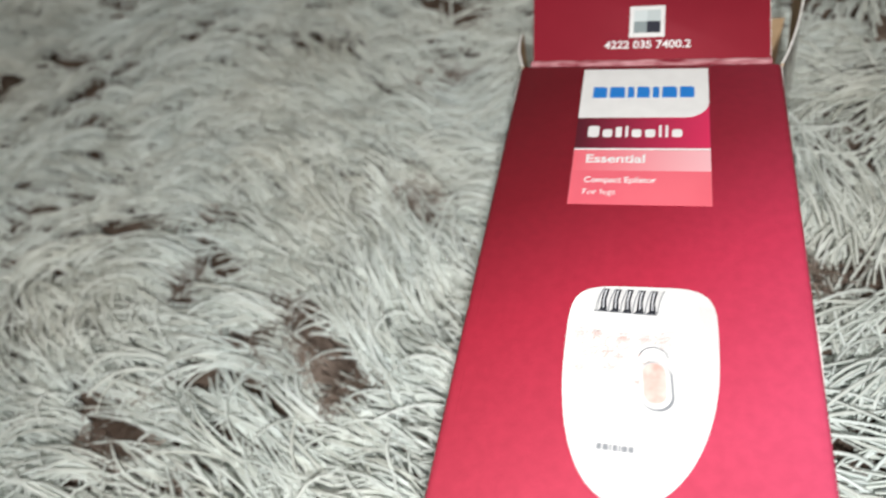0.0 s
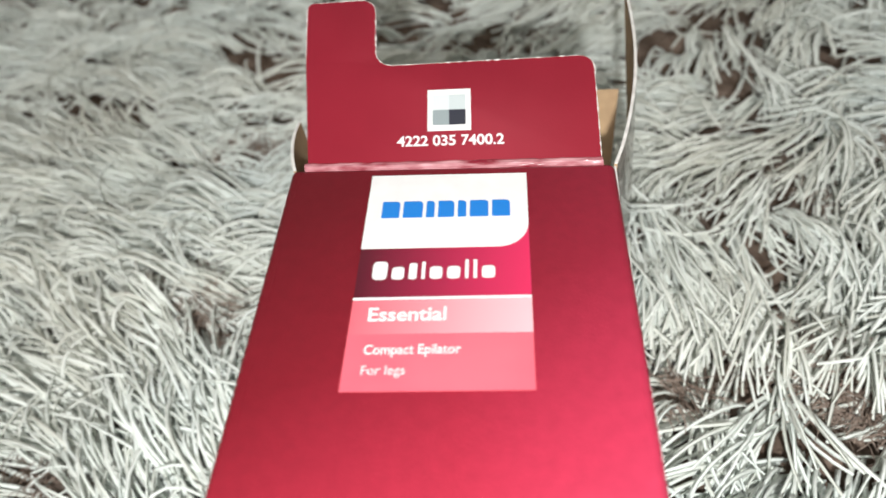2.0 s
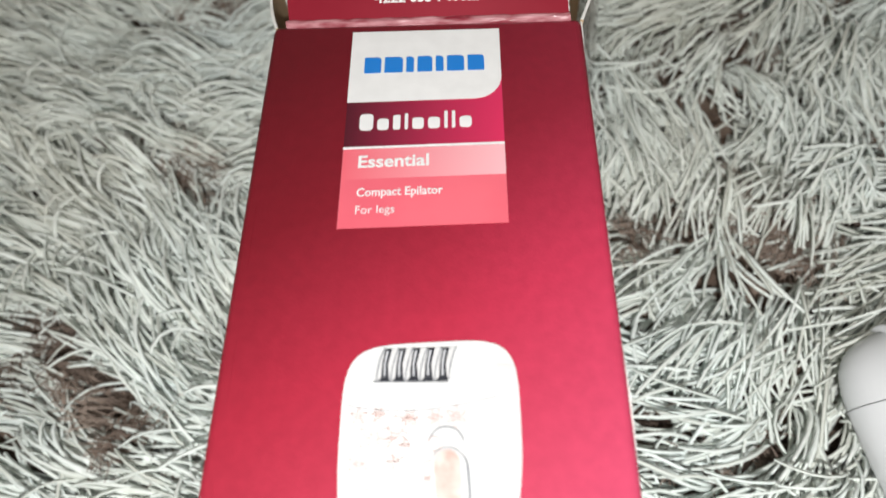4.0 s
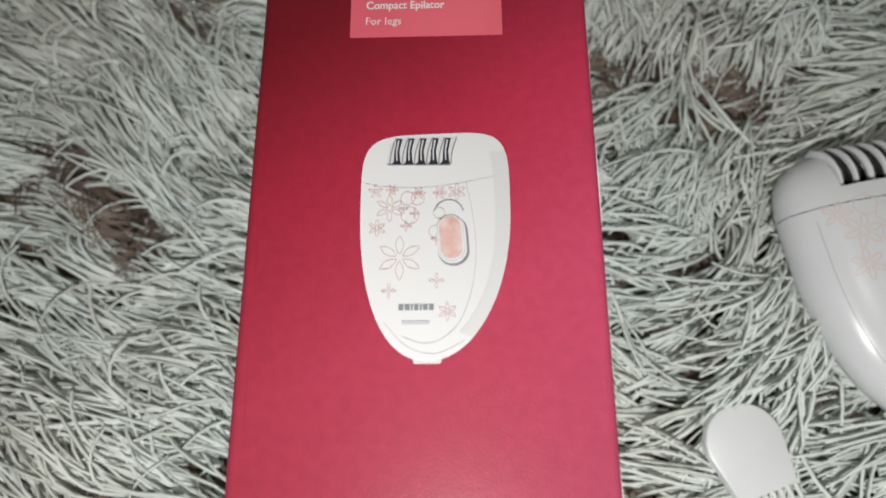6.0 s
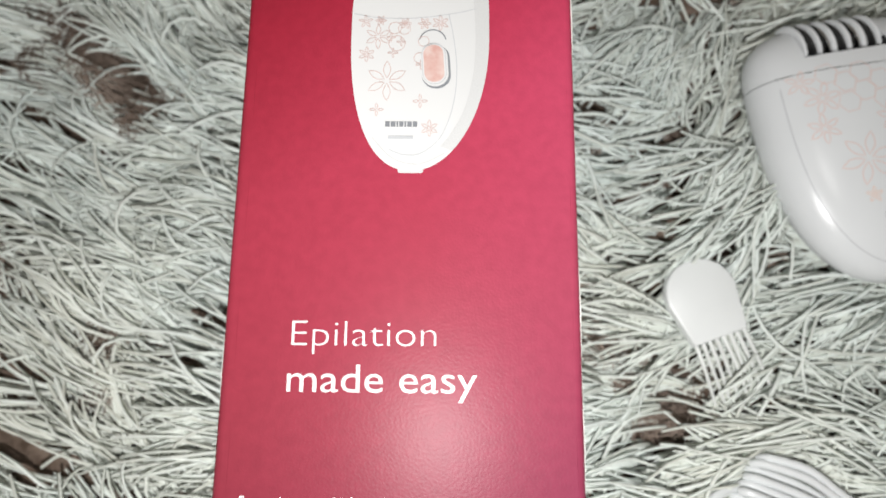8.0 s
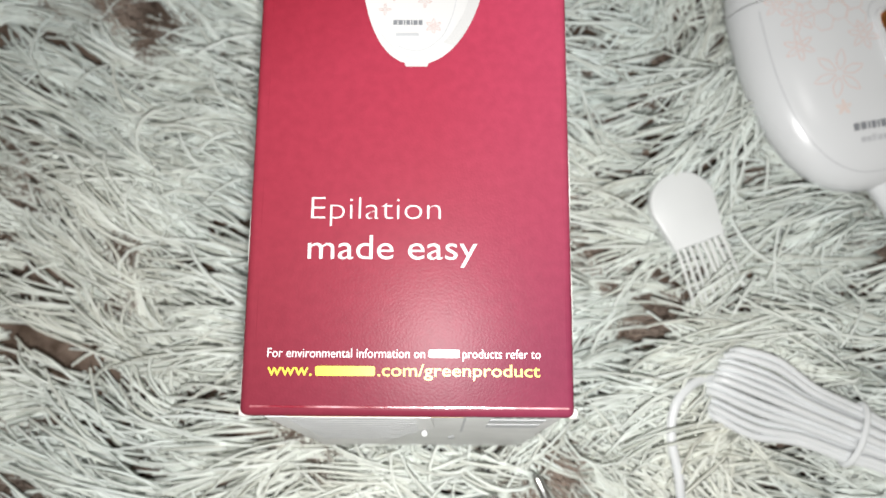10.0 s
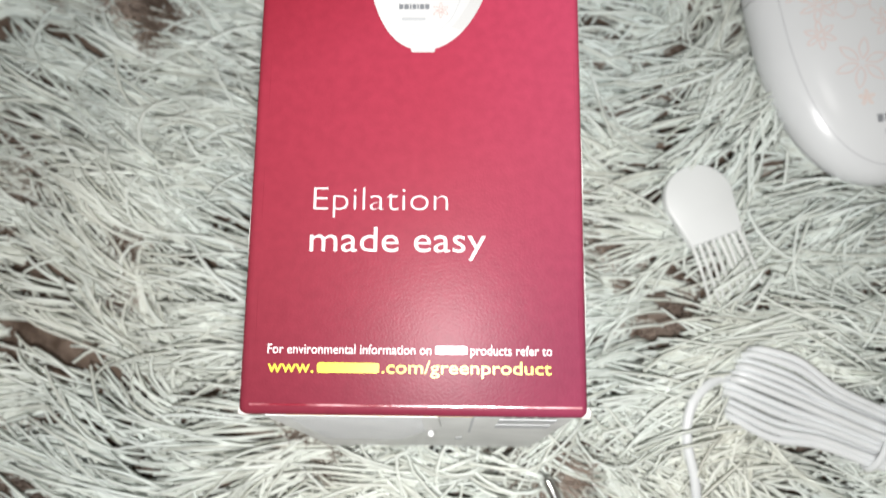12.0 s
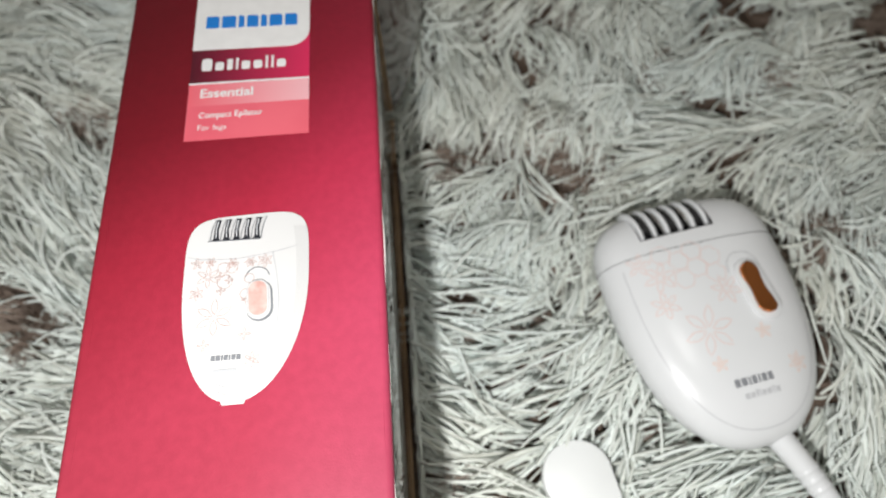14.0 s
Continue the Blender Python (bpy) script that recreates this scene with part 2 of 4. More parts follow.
def letters(body, x0, x1, y0, height, z, bold=0.0):
    """Words as a flat mesh from x0 to x1, standing on y0, with capitals of that height."""
    cu = bpy.data.curves.new("words", "FONT")
    cu.body, cu.size, cu.offset, cu.resolution_u = body, 1.0, bold, 4
    ob = new("words", cu)
    bpy.context.view_layer.update()
    me = bpy.data.meshes.new_from_object(ob.evaluated_get(bpy.context.evaluated_depsgraph_get()))
    bpy.data.objects.remove(ob)
    bpy.data.curves.remove(cu)
    co = np.empty(len(me.vertices) * 3, np.float32)
    me.vertices.foreach_get("co", co)
    co = co.reshape(-1, 3)
    lo, hi = co[:, 0].min(), co[:, 0].max()
    co[:, 0] = x0 + (co[:, 0] - lo) * (x1 - x0) / (hi - lo)
    co[:, 1] = y0 + co[:, 1] * height / 0.70
    co[:, 2] = z
    me.vertices.foreach_set("co", co.ravel())
    me.materials.clear()
    return me


def word(name, body, x0, x1, y0, height, z, mat, parent, label="", bold=0.0, lift=None):
    me = letters(body, x0, x1, y0, height, z, bold)
    me.materials.append(mat)
    return part(name, me, mat, parent, label, smooth=False, where=lift)


def egg(half, top, bottom, n_top=4.2, n_low=2.12, count=72):
    """Outline with a squared head and a rounded, narrowing foot, widest at y = 0."""
    out = []
    for k in range(count):
        a = 2 * math.pi * (k + 0.5) / count
        c, s = math.cos(a), math.sin(a)
        n = n_top if s > 0 else n_low
        out.append((half * math.copysign(abs(c) ** (2 / n), c), (top if s > 0 else bottom) * math.copysign(abs(s) ** (2 / n), s)))
    return out


def ribbon(points, width, lift, closed=False):
    """A thin line of ink along points in x and y; lift gives the height of the surface there."""
    bm = bmesh.new()
    pts = [Vector((x, y)) for x, y in points]
    rows = []
    for i, p in enumerate(pts):
        q0 = pts[i - 1] if (i or closed) else p
        q1 = pts[(i + 1) % len(pts)] if (i < len(pts) - 1 or closed) else p
        d = (q1 - q0).normalized() if (q1 - q0).length else Vector((1, 0))
        nrm = Vector((-d.y, d.x)) * width / 2
        rows.append([bm.verts.new((*(p + s * nrm), lift(*(p + s * nrm)))) for s in (1, -1)])
    for i in range(len(rows) if closed else len(rows) - 1):
        a, b = rows[i], rows[(i + 1) % len(rows)]
        bm.faces.new((a[0], b[0], b[1], a[1]))
    return bm


def petals(cx, cy, r, n, turn, width, lift, fat=0.17):
    """A drawn flower: n pointed petals in outline."""
    out = bmesh.new()
    for k in range(n):
        a = radians(turn) + 2 * math.pi * k / n
        u, w = Vector((math.cos(a), math.sin(a))), Vector((-math.sin(a), math.cos(a)))
        line = [Vector((cx, cy)) + u * r * t + w * r * fat * s * math.sin(math.pi * (t - 0.14) / 0.86) for s, ts in ((1, range(0, 9)), (-1, range(7, 0, -1))) for t in (0.14 + 0.86 * j / 8 for j in ts)]
        b = ribbon([(q.x, q.y) for q in line], width, lift, closed=True)
        me = bpy.data.meshes.new("tmp")
        b.to_mesh(me)
        b.free()
        out.from_mesh(me)
        bpy.data.meshes.remove(me)
    return out


# ---- room ----
def slab(name, x0, x1, y0, y1, z0, z1, mat):
    ob = new(name, mesh_of(name, block(x0, x1, y0, y1, z0, z1), mat, False))
    return tagged(ob, kind="structure")


slab("floor", -1.0, 1.0, -0.9, 1.2, -0.13, -0.030, FLOOR)
slab("wall_west", -1.1, -1.0, -0.9, 1.2, -0.03, 2.4, PLASTER)
slab("wall_east", 1.0, 1.1, -0.9, 1.2, -0.03, 2.4, PLASTER)
slab("wall_south", -1.1, 1.1, -1.0, -0.9, -0.03, 2.4, PLASTER)
slab("wall_north", -1.1, 1.1, 1.2, 1.3, -0.03, 2.4, PLASTER)
slab("ceiling", -1.1, 1.1, -1.0, 1.3, 2.4, 2.5, CEIL)

# ---- rug ----
rng = np.random.default_rng(7)


def waves(seed, count, low, high):
    """Smooth wandering values over the rug, as a sum of waves."""
    g = np.random.default_rng(seed)
    k = g.uniform(low, high, count) * 2 * np.pi
    a = g.uniform(0, 2 * np.pi, count)
    p = g.uniform(0, 2 * np.pi, count)
    return lambda x, y: sum(np.sin(k[i] * (np.cos(a[i]) * x + np.sin(a[i]) * y) + p[i]) for i in range(count)) / math.sqrt(count)


flow_a, flow_b, gap, swell = waves(3, 7, 1.2, 4.0), waves(5, 8, 5.0, 10.0), waves(11, 9, 10.0, 24.0), waves(13, 6, 8.0, 18.0)
RUG_Z = -0.026
W0, H0 = 0.09, 0.085
HEAD = (0.2208, 0.1395)
TURN = 9.5


def pile(x0, x1, y0, y1, tufts, per, segs, radius, seed, keep=lambda x, y: x > -9, short=1.0):
    """Long yarn ends in tufts, lying over one another and parting round dark gaps."""
    g = np.random.default_rng(seed)
    n = int((x1 - x0) * (y1 - y0) * tufts)
    tx, ty = g.uniform(x0, x1, n), g.uniform(y0, y1, n)
    ok = keep(tx, ty) & ((gap(tx, ty) < 1.15 + g.normal(0, 0.40, n)) | (short < 1))
    ok &= ~((tx > 0.004) & (tx < 0.086) & (ty > 0.004) & (ty < 0.256))
    tx, ty = tx[ok], ty[ok]
    n = len(tx)
    right = 1 / (1 + np.exp(-(tx - 0.10) * 40))
    angle = np.pi + 0.5 * flow_a(tx, ty) + (0.30 + 0.20 * right) * flow_b(tx, ty) + g.normal(0, 0.085 + 0.05 * right, n) + 0.35 * right
    curl = 0.5 * flow_b(ty + 0.3, tx) + g.normal(0, 0.20 + 0.1 * right, n)
    long = g.uniform(0.034, 0.060, n) * short
    tall = g.uniform(0.008, 0.020, n) * short ** 0.6
    if short < 1:
        angle = g.uniform(0, 2 * np.pi, n)
    idx = np.repeat(np.arange(n), per)
    m = len(idx)
    px, py = tx[idx] + g.normal(0, 0.0028, m), ty[idx] + g.normal(0, 0.0028, m)
    th = angle[idx] + g.normal(0, 0.08, m)
    cu = curl[idx] + g.normal(0, 0.22, m) * np.where(g.random(m) < 0.08, 5.0, 1.0)
    ln = long[idx] * g.uniform(0.75, 1.15, m)
    hz = tall[idx] * g.uniform(0.6, 1.2, m) + 0.005 * swell(px, py)
    wob, wph = g.normal(0, 0.16, m), g.uniform(0, 6.28, m)
    ra = radius * g.uniform(0.75, 1.2, m)
    P = np.zeros((m, segs + 1, 3))
    x, y = px.copy(), py.copy()
    for i in range(segs + 1):
        s = i / segs
        if i:
            a = th + cu * s + wob * np.sin(wph + 4.5 * s)
            flat = 0.35 + 0.65 * min(1, s * 1.6)
            x = x + np.cos(a) * ln / segs * flat
            y = y + np.sin(a) * ln / segs * flat
        P[:, i, 0], P[:, i, 1] = x, y
        P[:, i, 2] = RUG_Z + 0.002 + hz * math.sin(math.pi * min(1.0, 0.06 + 0.62 * s)) + 0.0007 * np.sin(wph + 7 * s)
    # the pile is pressed down under things and bends round the carton
    X, Y, Z = P[..., 0], P[..., 1], P[..., 2]
    in_box = (X > -0.0015) & (X < 0.0915) & (Y > -0.0015) & (Y < 0.2615)
    dist = np.stack([X + 0.0015, 0.0915 - X, Y + 0.0015, 0.2615 - Y])
    side = dist.argmin(0)
    jit = np.repeat(g.uniform(0, 0.002, m)[:, None], segs + 1, 1)
    X[:] = np.where(in_box & (side == 0), -0.0018 - jit, np.where(in_box & (side == 1), 0.0918 + jit, X))
    Y[:] = np.where(in_box & (side == 2), -0.0018 - jit, np.where(in_box & (side == 3), 0.2618 + jit, Y))
    foot = (Y < 0) & (Y > -0.0230) & (X > 0) & (X < W0)
    Z[:] = np.where(foot, np.minimum(Z, H0 - (0.001 - Y) / 0.021 * H0 - 0.006), Z)
    for cx, cy, rx, ry, turn, top in PRESSED:
        c, sn = math.cos(radians(turn)), math.sin(radians(turn))
        u, v = (X - cx) * c + (Y - cy) * sn, -(X - cx) * sn + (Y - cy) * c
        inside = (np.abs(u / rx) ** 3 + np.abs(v / ry) ** 3) < 1
        Z[:] = np.where(inside, np.minimum(Z, top - 0.0015), Z)
    sides = 3
    T = np.zeros_like(P)
    T[:, 1:-1], T[:, 0], T[:, -1] = P[:, 2:] - P[:, :-2], P[:, 1] - P[:, 0], P[:, -1] - P[:, -2]
    T /= np.linalg.norm(T, axis=2, keepdims=True) + 1e-9
    up = np.array([0.0, 0.0, 1.0])
    U = np.cross(T, up)
    U /= np.linalg.norm(U, axis=2, keepdims=True) + 1e-9
    V = np.cross(U, T)
    taper = np.linspace(1.0, 0.62, segs + 1)[None, :, None] * ra[:, None, None]
    spin = g.uniform(0, 6.28, m)[:, None, None]
    verts = np.stack([P + taper * (U * np.cos(spin + 2.094 * k) + V * np.sin(spin + 2.094 * k)) for k in range(sides)], axis=2)
    base = (np.arange(m) * (segs + 1) * sides)[:, None, None]
    i, k = np.meshgrid(np.arange(segs), np.arange(sides), indexing="ij")
    quad = np.stack([i * sides + k, i * sides + (k + 1) % sides, (i + 1) * sides + (k + 1) % sides, (i + 1) * sides + k], -1).reshape(1, -1, 4)
    return verts.reshape(-1, 3), (base + quad).reshape(-1, 4)


def joined(pieces):
    """One mesh from several lots of fibres, each with its own material slot."""
    v = np.concatenate([p[0] for p in pieces])
    off = np.cumsum([0] + [len(p[0]) for p in pieces])
    f = np.concatenate([p[1] + o for p, o in zip(pieces, off)])
    slot = np.concatenate([np.full(len(p[1]), p[2]) for p in pieces])
    me = bpy.data.meshes.new("rug_pile")
    me.vertices.add(len(v))
    me.vertices.foreach_set("co", v.astype(np.float32).ravel())
    me.loops.add(f.size)
    me.loops.foreach_set("vertex_index", f.astype(np.int32).ravel())
    me.polygons.add(len(f))
    me.polygons.foreach_set("loop_start", np.arange(0, f.size, 4, dtype=np.int32))
    me.polygons.foreach_set("material_index", slot.astype(np.int32))
    me.update(calc_edges=True)
    me.shade_smooth()
    return me


# footprints that press the pile: middle, half sizes, turn, height of the underside
PRESSED = [
    (*HEAD, 0.037, 0.052, TURN, -0.0140),
    (0.1587, 0.0740, 0.0165, 0.0200, 20.5, -0.0092),
    (0.1935, -0.0030, 0.034, 0.020, -22.0, -0.0080),
    (0.2440, -0.0230, 0.040, 0.020, -22.0, -0.0080),
]
bm = bmesh.new()
bmesh.ops.create_grid(bm, x_segments=120, y_segments=120, size=1)
for v in bm.verts:
    v.co = Vector((v.co.x * 0.64, 0.30 + v.co.y * 0.53, 0))
    v.co.z = RUG_Z + 0.0012 * noise.noise(v.co * 60) + 0.001 * noise.noise(v.co * 170)
rug = tagged(new("rug", mesh_of("rug", bm, UNDER)), "shaggy pale grey rug with a brown undercoat", "rug")
inside = lambda x, y: ~((x > -0.24) & (x < 0.38) & (y > -0.10) & (y < 0.40))
bare = lambda x, y: gap(x, y) > 0.8
lots = [
    (*pile(-0.24, 0.38, -0.10, 0.40, 7600, 12, 7, 0.00099, 21), 0),
    (*pile(-0.62, 0.62, -0.20, 0.80, 3600, 9, 5, 0.00112, 22, inside), 0),
    (*pile(-0.24, 0.38, -0.10, 0.40, 45000, 12, 3, 0.00028, 23, bare, 0.36), 1),
]
me = joined(lots)
me.materials.append(YARN)
me.materials.append(FUZZ)
tagged(new("rug_pile", me), "long pale grey yarn pile over brown fuzz", "rug pile", kind="stuff")
# ---- carton ----
W, L, H, Z0 = 0.09, 0.2575, 0.085, -0.003
SHIFT = pose(0.045, 0.13, Z0)
carton = thing("product_box", SHIFT, "red and pink printed carton box lying open on the rug", "box")
T = 0.0011


def moved(bm, m):
    bmesh.ops.transform(bm, verts=bm.verts, matrix=m)
    return bm


BACK = SHIFT.inverted()
FACE = H - Z0
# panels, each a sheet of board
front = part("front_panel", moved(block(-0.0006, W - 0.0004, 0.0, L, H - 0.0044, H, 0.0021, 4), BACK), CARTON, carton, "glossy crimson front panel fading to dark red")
part("back_panel", moved(block(0.0, W, 0.0, L, Z0, Z0 + T), BACK), KRAFT, carton, smooth=False)
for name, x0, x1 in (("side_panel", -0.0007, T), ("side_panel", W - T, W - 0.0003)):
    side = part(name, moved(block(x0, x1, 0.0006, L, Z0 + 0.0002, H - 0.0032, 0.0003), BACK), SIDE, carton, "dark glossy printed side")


def end_tilt(bm):
    """The end is closed loosely: its foot stands out a little."""
    for v in bm.verts:
        low = max(0.0, H - 0.003 - v.co.z) / H
        v.co.y -= 0.021 * low
        v.co.x = W / 2 + (v.co.x - W / 2) * (1 - 0.10 * low)
    return bm


part("end_panel", moved(end_tilt(block(0.0015, W - 0.0015, 0.0012, 0.0012 + T, Z0, H - 0.003)), BACK), ENDWHITE, carton, "white printed end flap")
# worn white board showing along the edges
for x in (-0.00052, W - 0.00048):
    pts = [(x + 0.0002 * math.sin(37 * k), L * k / 60, H - 0.0019 + 0.00012 * math.sin(91 * k)) for k in range(61)]
    part("worn_edge", moved(tube(pts, [0.00004 + 0.00026 * abs(math.sin(12.7 * k)) ** 6 for k in range(61)], 6), BACK), PAPER, carton, "scuffed white paper edge")
# foot of the front panel: a rounded fold and the kraft edge of the tucked flap
part("fold", moved(block(0.0020, W - 0.0020, 0.0024, 0.0030, H - 0.0004, H + 0.00012, 0.0001, 1), BACK), CREASE, carton, "creased shiny fold")
part("tuck_edge", moved(block(0.010, 0.060, -0.0004, 0.0012, H - 0.0058, H - 0.0047), BACK), KRAFT, carton, "kraft board edge", smooth=False)
for x in (0.0004, W - 0.0004):
    bm = bmesh.new()
    bmesh.ops.create_icosphere(bm, subdivisions=2, radius=0.0016)
    for v in bm.verts:
        v.co *= 1 + 0.35 * noise.noise(v.co * 900)
    part("worn_corner", moved(bm, BACK @ Matrix.Translation((x, 0.0010, H - 0.0030))), PAPER, carton, "crushed white corner")
for x in (0.0026, W - 0.0026):
    pts = [(x + 0.00010 * math.sin(13 * k), 0.002 + (L - 0.004) * k / 50, H - 0.00010) for k in range(51)]
    part("side_crease", moved(tube(pts, [0.00012 + 0.00006 * math.sin(5.3 * k) for k in range(51)], 5), BACK), CARTON, carton, "pressed crease along the edge")
# the tucked end flap: a slanted lip over the panel, text rows, pictograms
def upright(points, y0, y1):
    """A piece that stands in the end, its outline given in x and z."""
    bm = plate([(x, z) for x, z in points], y1 - y0)
    for v in bm.verts:
        v.co = Vector((v.co.x, y1 - v.co.z, v.co.y))
    return moved(end_tilt(bm), BACK)


lip = part("end_lip", upright([(0.004, H - 0.0065), (0.0505, H - 0.0065), (0.0512, 0.0570), (0.0495, 0.0535), (0.0455, 0.0520), (0.0300, 0.0180), (0.0120, 0.0040), (0.0040, 0.0040)], 0.0001, 0.0010), ENDWHITE, carton, "white slanted end lip")
for k in range(12):
    z = H - 0.0105 - 0.0042 * k
    reach_x = min(0.046, 0.047 - max(0.0, 0.050 - z) * 0.46)
    part("end_print", upright([(0.009, z), (reach_x, z), (reach_x, z + 0.0017), (0.009, z + 0.0017)], 0.00002, 0.00008), PALEINK, lip, "pale rows of small print", smooth=False)
bm = bmesh.new()
bmesh.ops.create_icosphere(bm, subdivisions=2, radius=0.0011)
part("glue_dot", moved(bm, BACK @ Matrix.Translation((0.0478, -0.0082, 0.0530))), WHITEINK, carton, "white paper tear")
for x0, x1, z0, z1 in ((0.0600, 0.0608, 0.040, 0.074), (0.0680, 0.0845, 0.062, 0.0685), (0.0680, 0.0845, 0.052, 0.0585), (0.0560, 0.0585, 0.020, 0.026)):
    part("end_print", upright([(x0, z0), (x1, z0), (x1, z1), (x0, z1)], 0.00104, 0.0012), PALEINK, carton, smooth=False)
for k in range(5):
    x0 = 0.0690 + 0.0031 * k
    part("pictogram", upright([(x0, 0.0725), (x0 + 0.0020, 0.0725), (x0 + 0.0023, 0.0765), (x0 + 0.0006, 0.0765)], 0.00104, 0.0012), GREYINK, carton, "small grey sign", smooth=False)

UPF = BACK @ Matrix.Translation((0, 0, H))
lift = 0.00012


def on_face(points, z, mat, name, label="", thick=0.00008):
    return part(name, moved(plate([(x - 0.0, y) for x, y in points], thick), UPF @ Matrix.Translation((0, 0, z))), mat, front, label, smooth=False)


# label block
LX0, LX1 = 0.0239, 0.0661


def label_piece(y0, y1, mat, name, text, radii=(0, 0, 0, 0), z=lift):
    mid = (LX0 + LX1) / 2
    bm = plate(rounded(LX0 - mid, LX1 - mid, y0, y1, radii, 8), 0.00008)
    return part(name, bm, mat, front, text, where=UPF @ Matrix.Translation((mid, 0, z)), smooth=False)


label_piece(0.2136, 0.2536, DARKPLUM, "label_band", "plum to crimson band")
label_piece(0.2283, 0.2536, WHITEINK, "label_plate", "white logo plate with one rounded corner", (0, 0.0075, 0, 0), 2.2 * lift)
label_piece(0.2130, 0.2137, WHITEINK, "label_line", "", z=2.2 * lift)
label_piece(0.2038, 0.2130, CORAL, "label_band", "coral band fading to pale pink")
label_piece(0.1897, 0.2038, CORALFLAT, "label_band", "coral pink band")
# the maker's mark as plain blocks
x = 0.0280
for w, slim in ((0.0048, 0), (0.0052, 0), (0.0022, 1), (0.0042, 0), (0.0022, 1), (0.0048, 0), (0.0046, 0)):
    on_face(rounded(x, x + w, 0.2382, 0.2438, (0.0003, 0.0003, 0.0012, 0.0003)), 3.4 * lift, BLUEINK, "logo_block", "blue logo block")
    x += w + 0.00093
x = 0.0278
for w, h in ((0.0037, 0.0054), (0.0031, 0.0037), (0.0020, 0.0048), (0.0009, 0.0052), (0.0031, 0.0037), (0.0032, 0.0037), (0.0009, 0.0056), (0.0009, 0.0056), (0.0032, 0.0037)):
    on_face(rounded(x, x + w, 0.2187, 0.2187 + h, (min(w, h) * 0.3,) * 4, 4), 3.4 * lift, WHITEINK, "name_bar", "white name mark")
    x += w + 0.00112
F = UPF
word("lettering", "Essential", 0.0282, 0.0466, 0.2072, 0.0036, 3.4 * lift, WHITEINK, front, "white words", 0.025, F)
word("lettering", "Compact Epilator", 0.0283, 0.0502, 0.1986, 0.0024, 3.4 * lift, WHITEINK, front, "white words", 0.018, F)
word("lettering", "For legs", 0.0283, 0.0381, 0.1936, 0.0023, 3.4 * lift, WHITEINK, front, "white words", 0.0, F)
word("lettering", "Epilation", 0.0162, 0.0528, 0.0545, 0.0066, lift, WHITEINK, front, "thin white words", -0.019, F)
word("lettering", "made easy", 0.0156, 0.0631, 0.0431, 0.0070, lift, WHITEINK, front, "white words", -0.004, F)
word("lettering", "For environmental information on", 0.0056, 0.0488, 0.0159, 0.0025, lift, WHITEINK, front, "small white words", 0.0, F)
on_face(rounded(0.0498, 0.0583, 0.0160, 0.0182, (0.0005,) * 4), lift, WHITEINK, "name_bar")
word("lettering", "products refer to", 0.0591, 0.0804, 0.0159, 0.0025, lift, WHITEINK, front, "small white words", 0.0, F)
word("lettering", "www.", 0.0058, 0.0179, 0.0110, 0.0033, lift, YELLOWINK, front, "yellow words", 0.006, F)
on_face(rounded(0.0189, 0.0352, 0.0110, 0.0136, (0.0006,) * 4), lift, YELLOWINK, "name_bar")
word("lettering", ".com/greenproduct", 0.0359, 0.0802, 0.0110, 0.0033, lift, YELLOWINK, front, "yellow words", 0.006, F)

# printed picture of the appliance
PC = UPF @ Matrix.Translation((0.0474, 0.1400, lift))
edge = [(x - (1.3 * y * y if y < 0 else 0.0), y + (0.03 * x if y > 0 else 0.0)) for x, y in egg(0.0191, 0.0200, 0.0393, 4.8, 2.14, 96)]
pic = part("printed_picture", plate(edge, 0.00008), PRINTWHITE, front, "printed white appliance picture", where=PC, smooth=False)
flat = lambda z: (lambda p, q: z)


def printed(bm, mat, name, label="", z=1.0):
    return part(name, moved(bm, PC @ Matrix.Translation((0, 0, z * lift))), mat, front, label, smooth=False)


def curve2(points, n=8):
    return [(v.x, v.y) for v in spline([(x, y, 0) for x, y in points], n)]


# the speckled side of the pictured handle, then its seams
outer = sorted((p for p in edge if p[0] > 0.004 and -0.034 < p[1] < 0.0150), key=lambda p: p[1])
inner = curve2([(0.0142, 0.0148), (0.0150, 0.0080), (0.0153, -0.0020), (0.0146, -0.0120), (0.0122, -0.0220), (0.0085, -0.0290), (0.0058, -0.0325)])
printed(plate(outer + inner, 0.00008), PRINTGREY, "picture_shade", "speckled grey side", 1.0)
printed(ribbon(curve2([(0.0079, 0.0062), (0.0093, -0.0010), (0.0102, -0.0110), (0.0092, -0.0210), (0.0064, -0.0290), (0.0030, -0.0330), (-0.0007, -0.0349), (-0.0045, -0.0348), (-0.0079, -0.0334)]), 0.00022, flat(0)), PALEINK, "picture_line", "", 2.0)
printed(ribbon(curve2([(-0.0185, 0.0064), (-0.0120, 0.0052), (-0.0020, 0.0050), (0.0079, 0.0062), (0.0155, 0.0079)]), 0.00018, flat(0)), PALEINK, "picture_line", "", 2.0)
printed(ribbon(curve2([(-0.0125, -0.0300), (-0.0070, -0.0358), (0.0, -0.0376), (0.0070, -0.0345)]), 0.00030, flat(0)), PRINTGREY, "picture_line", "", 2.0)
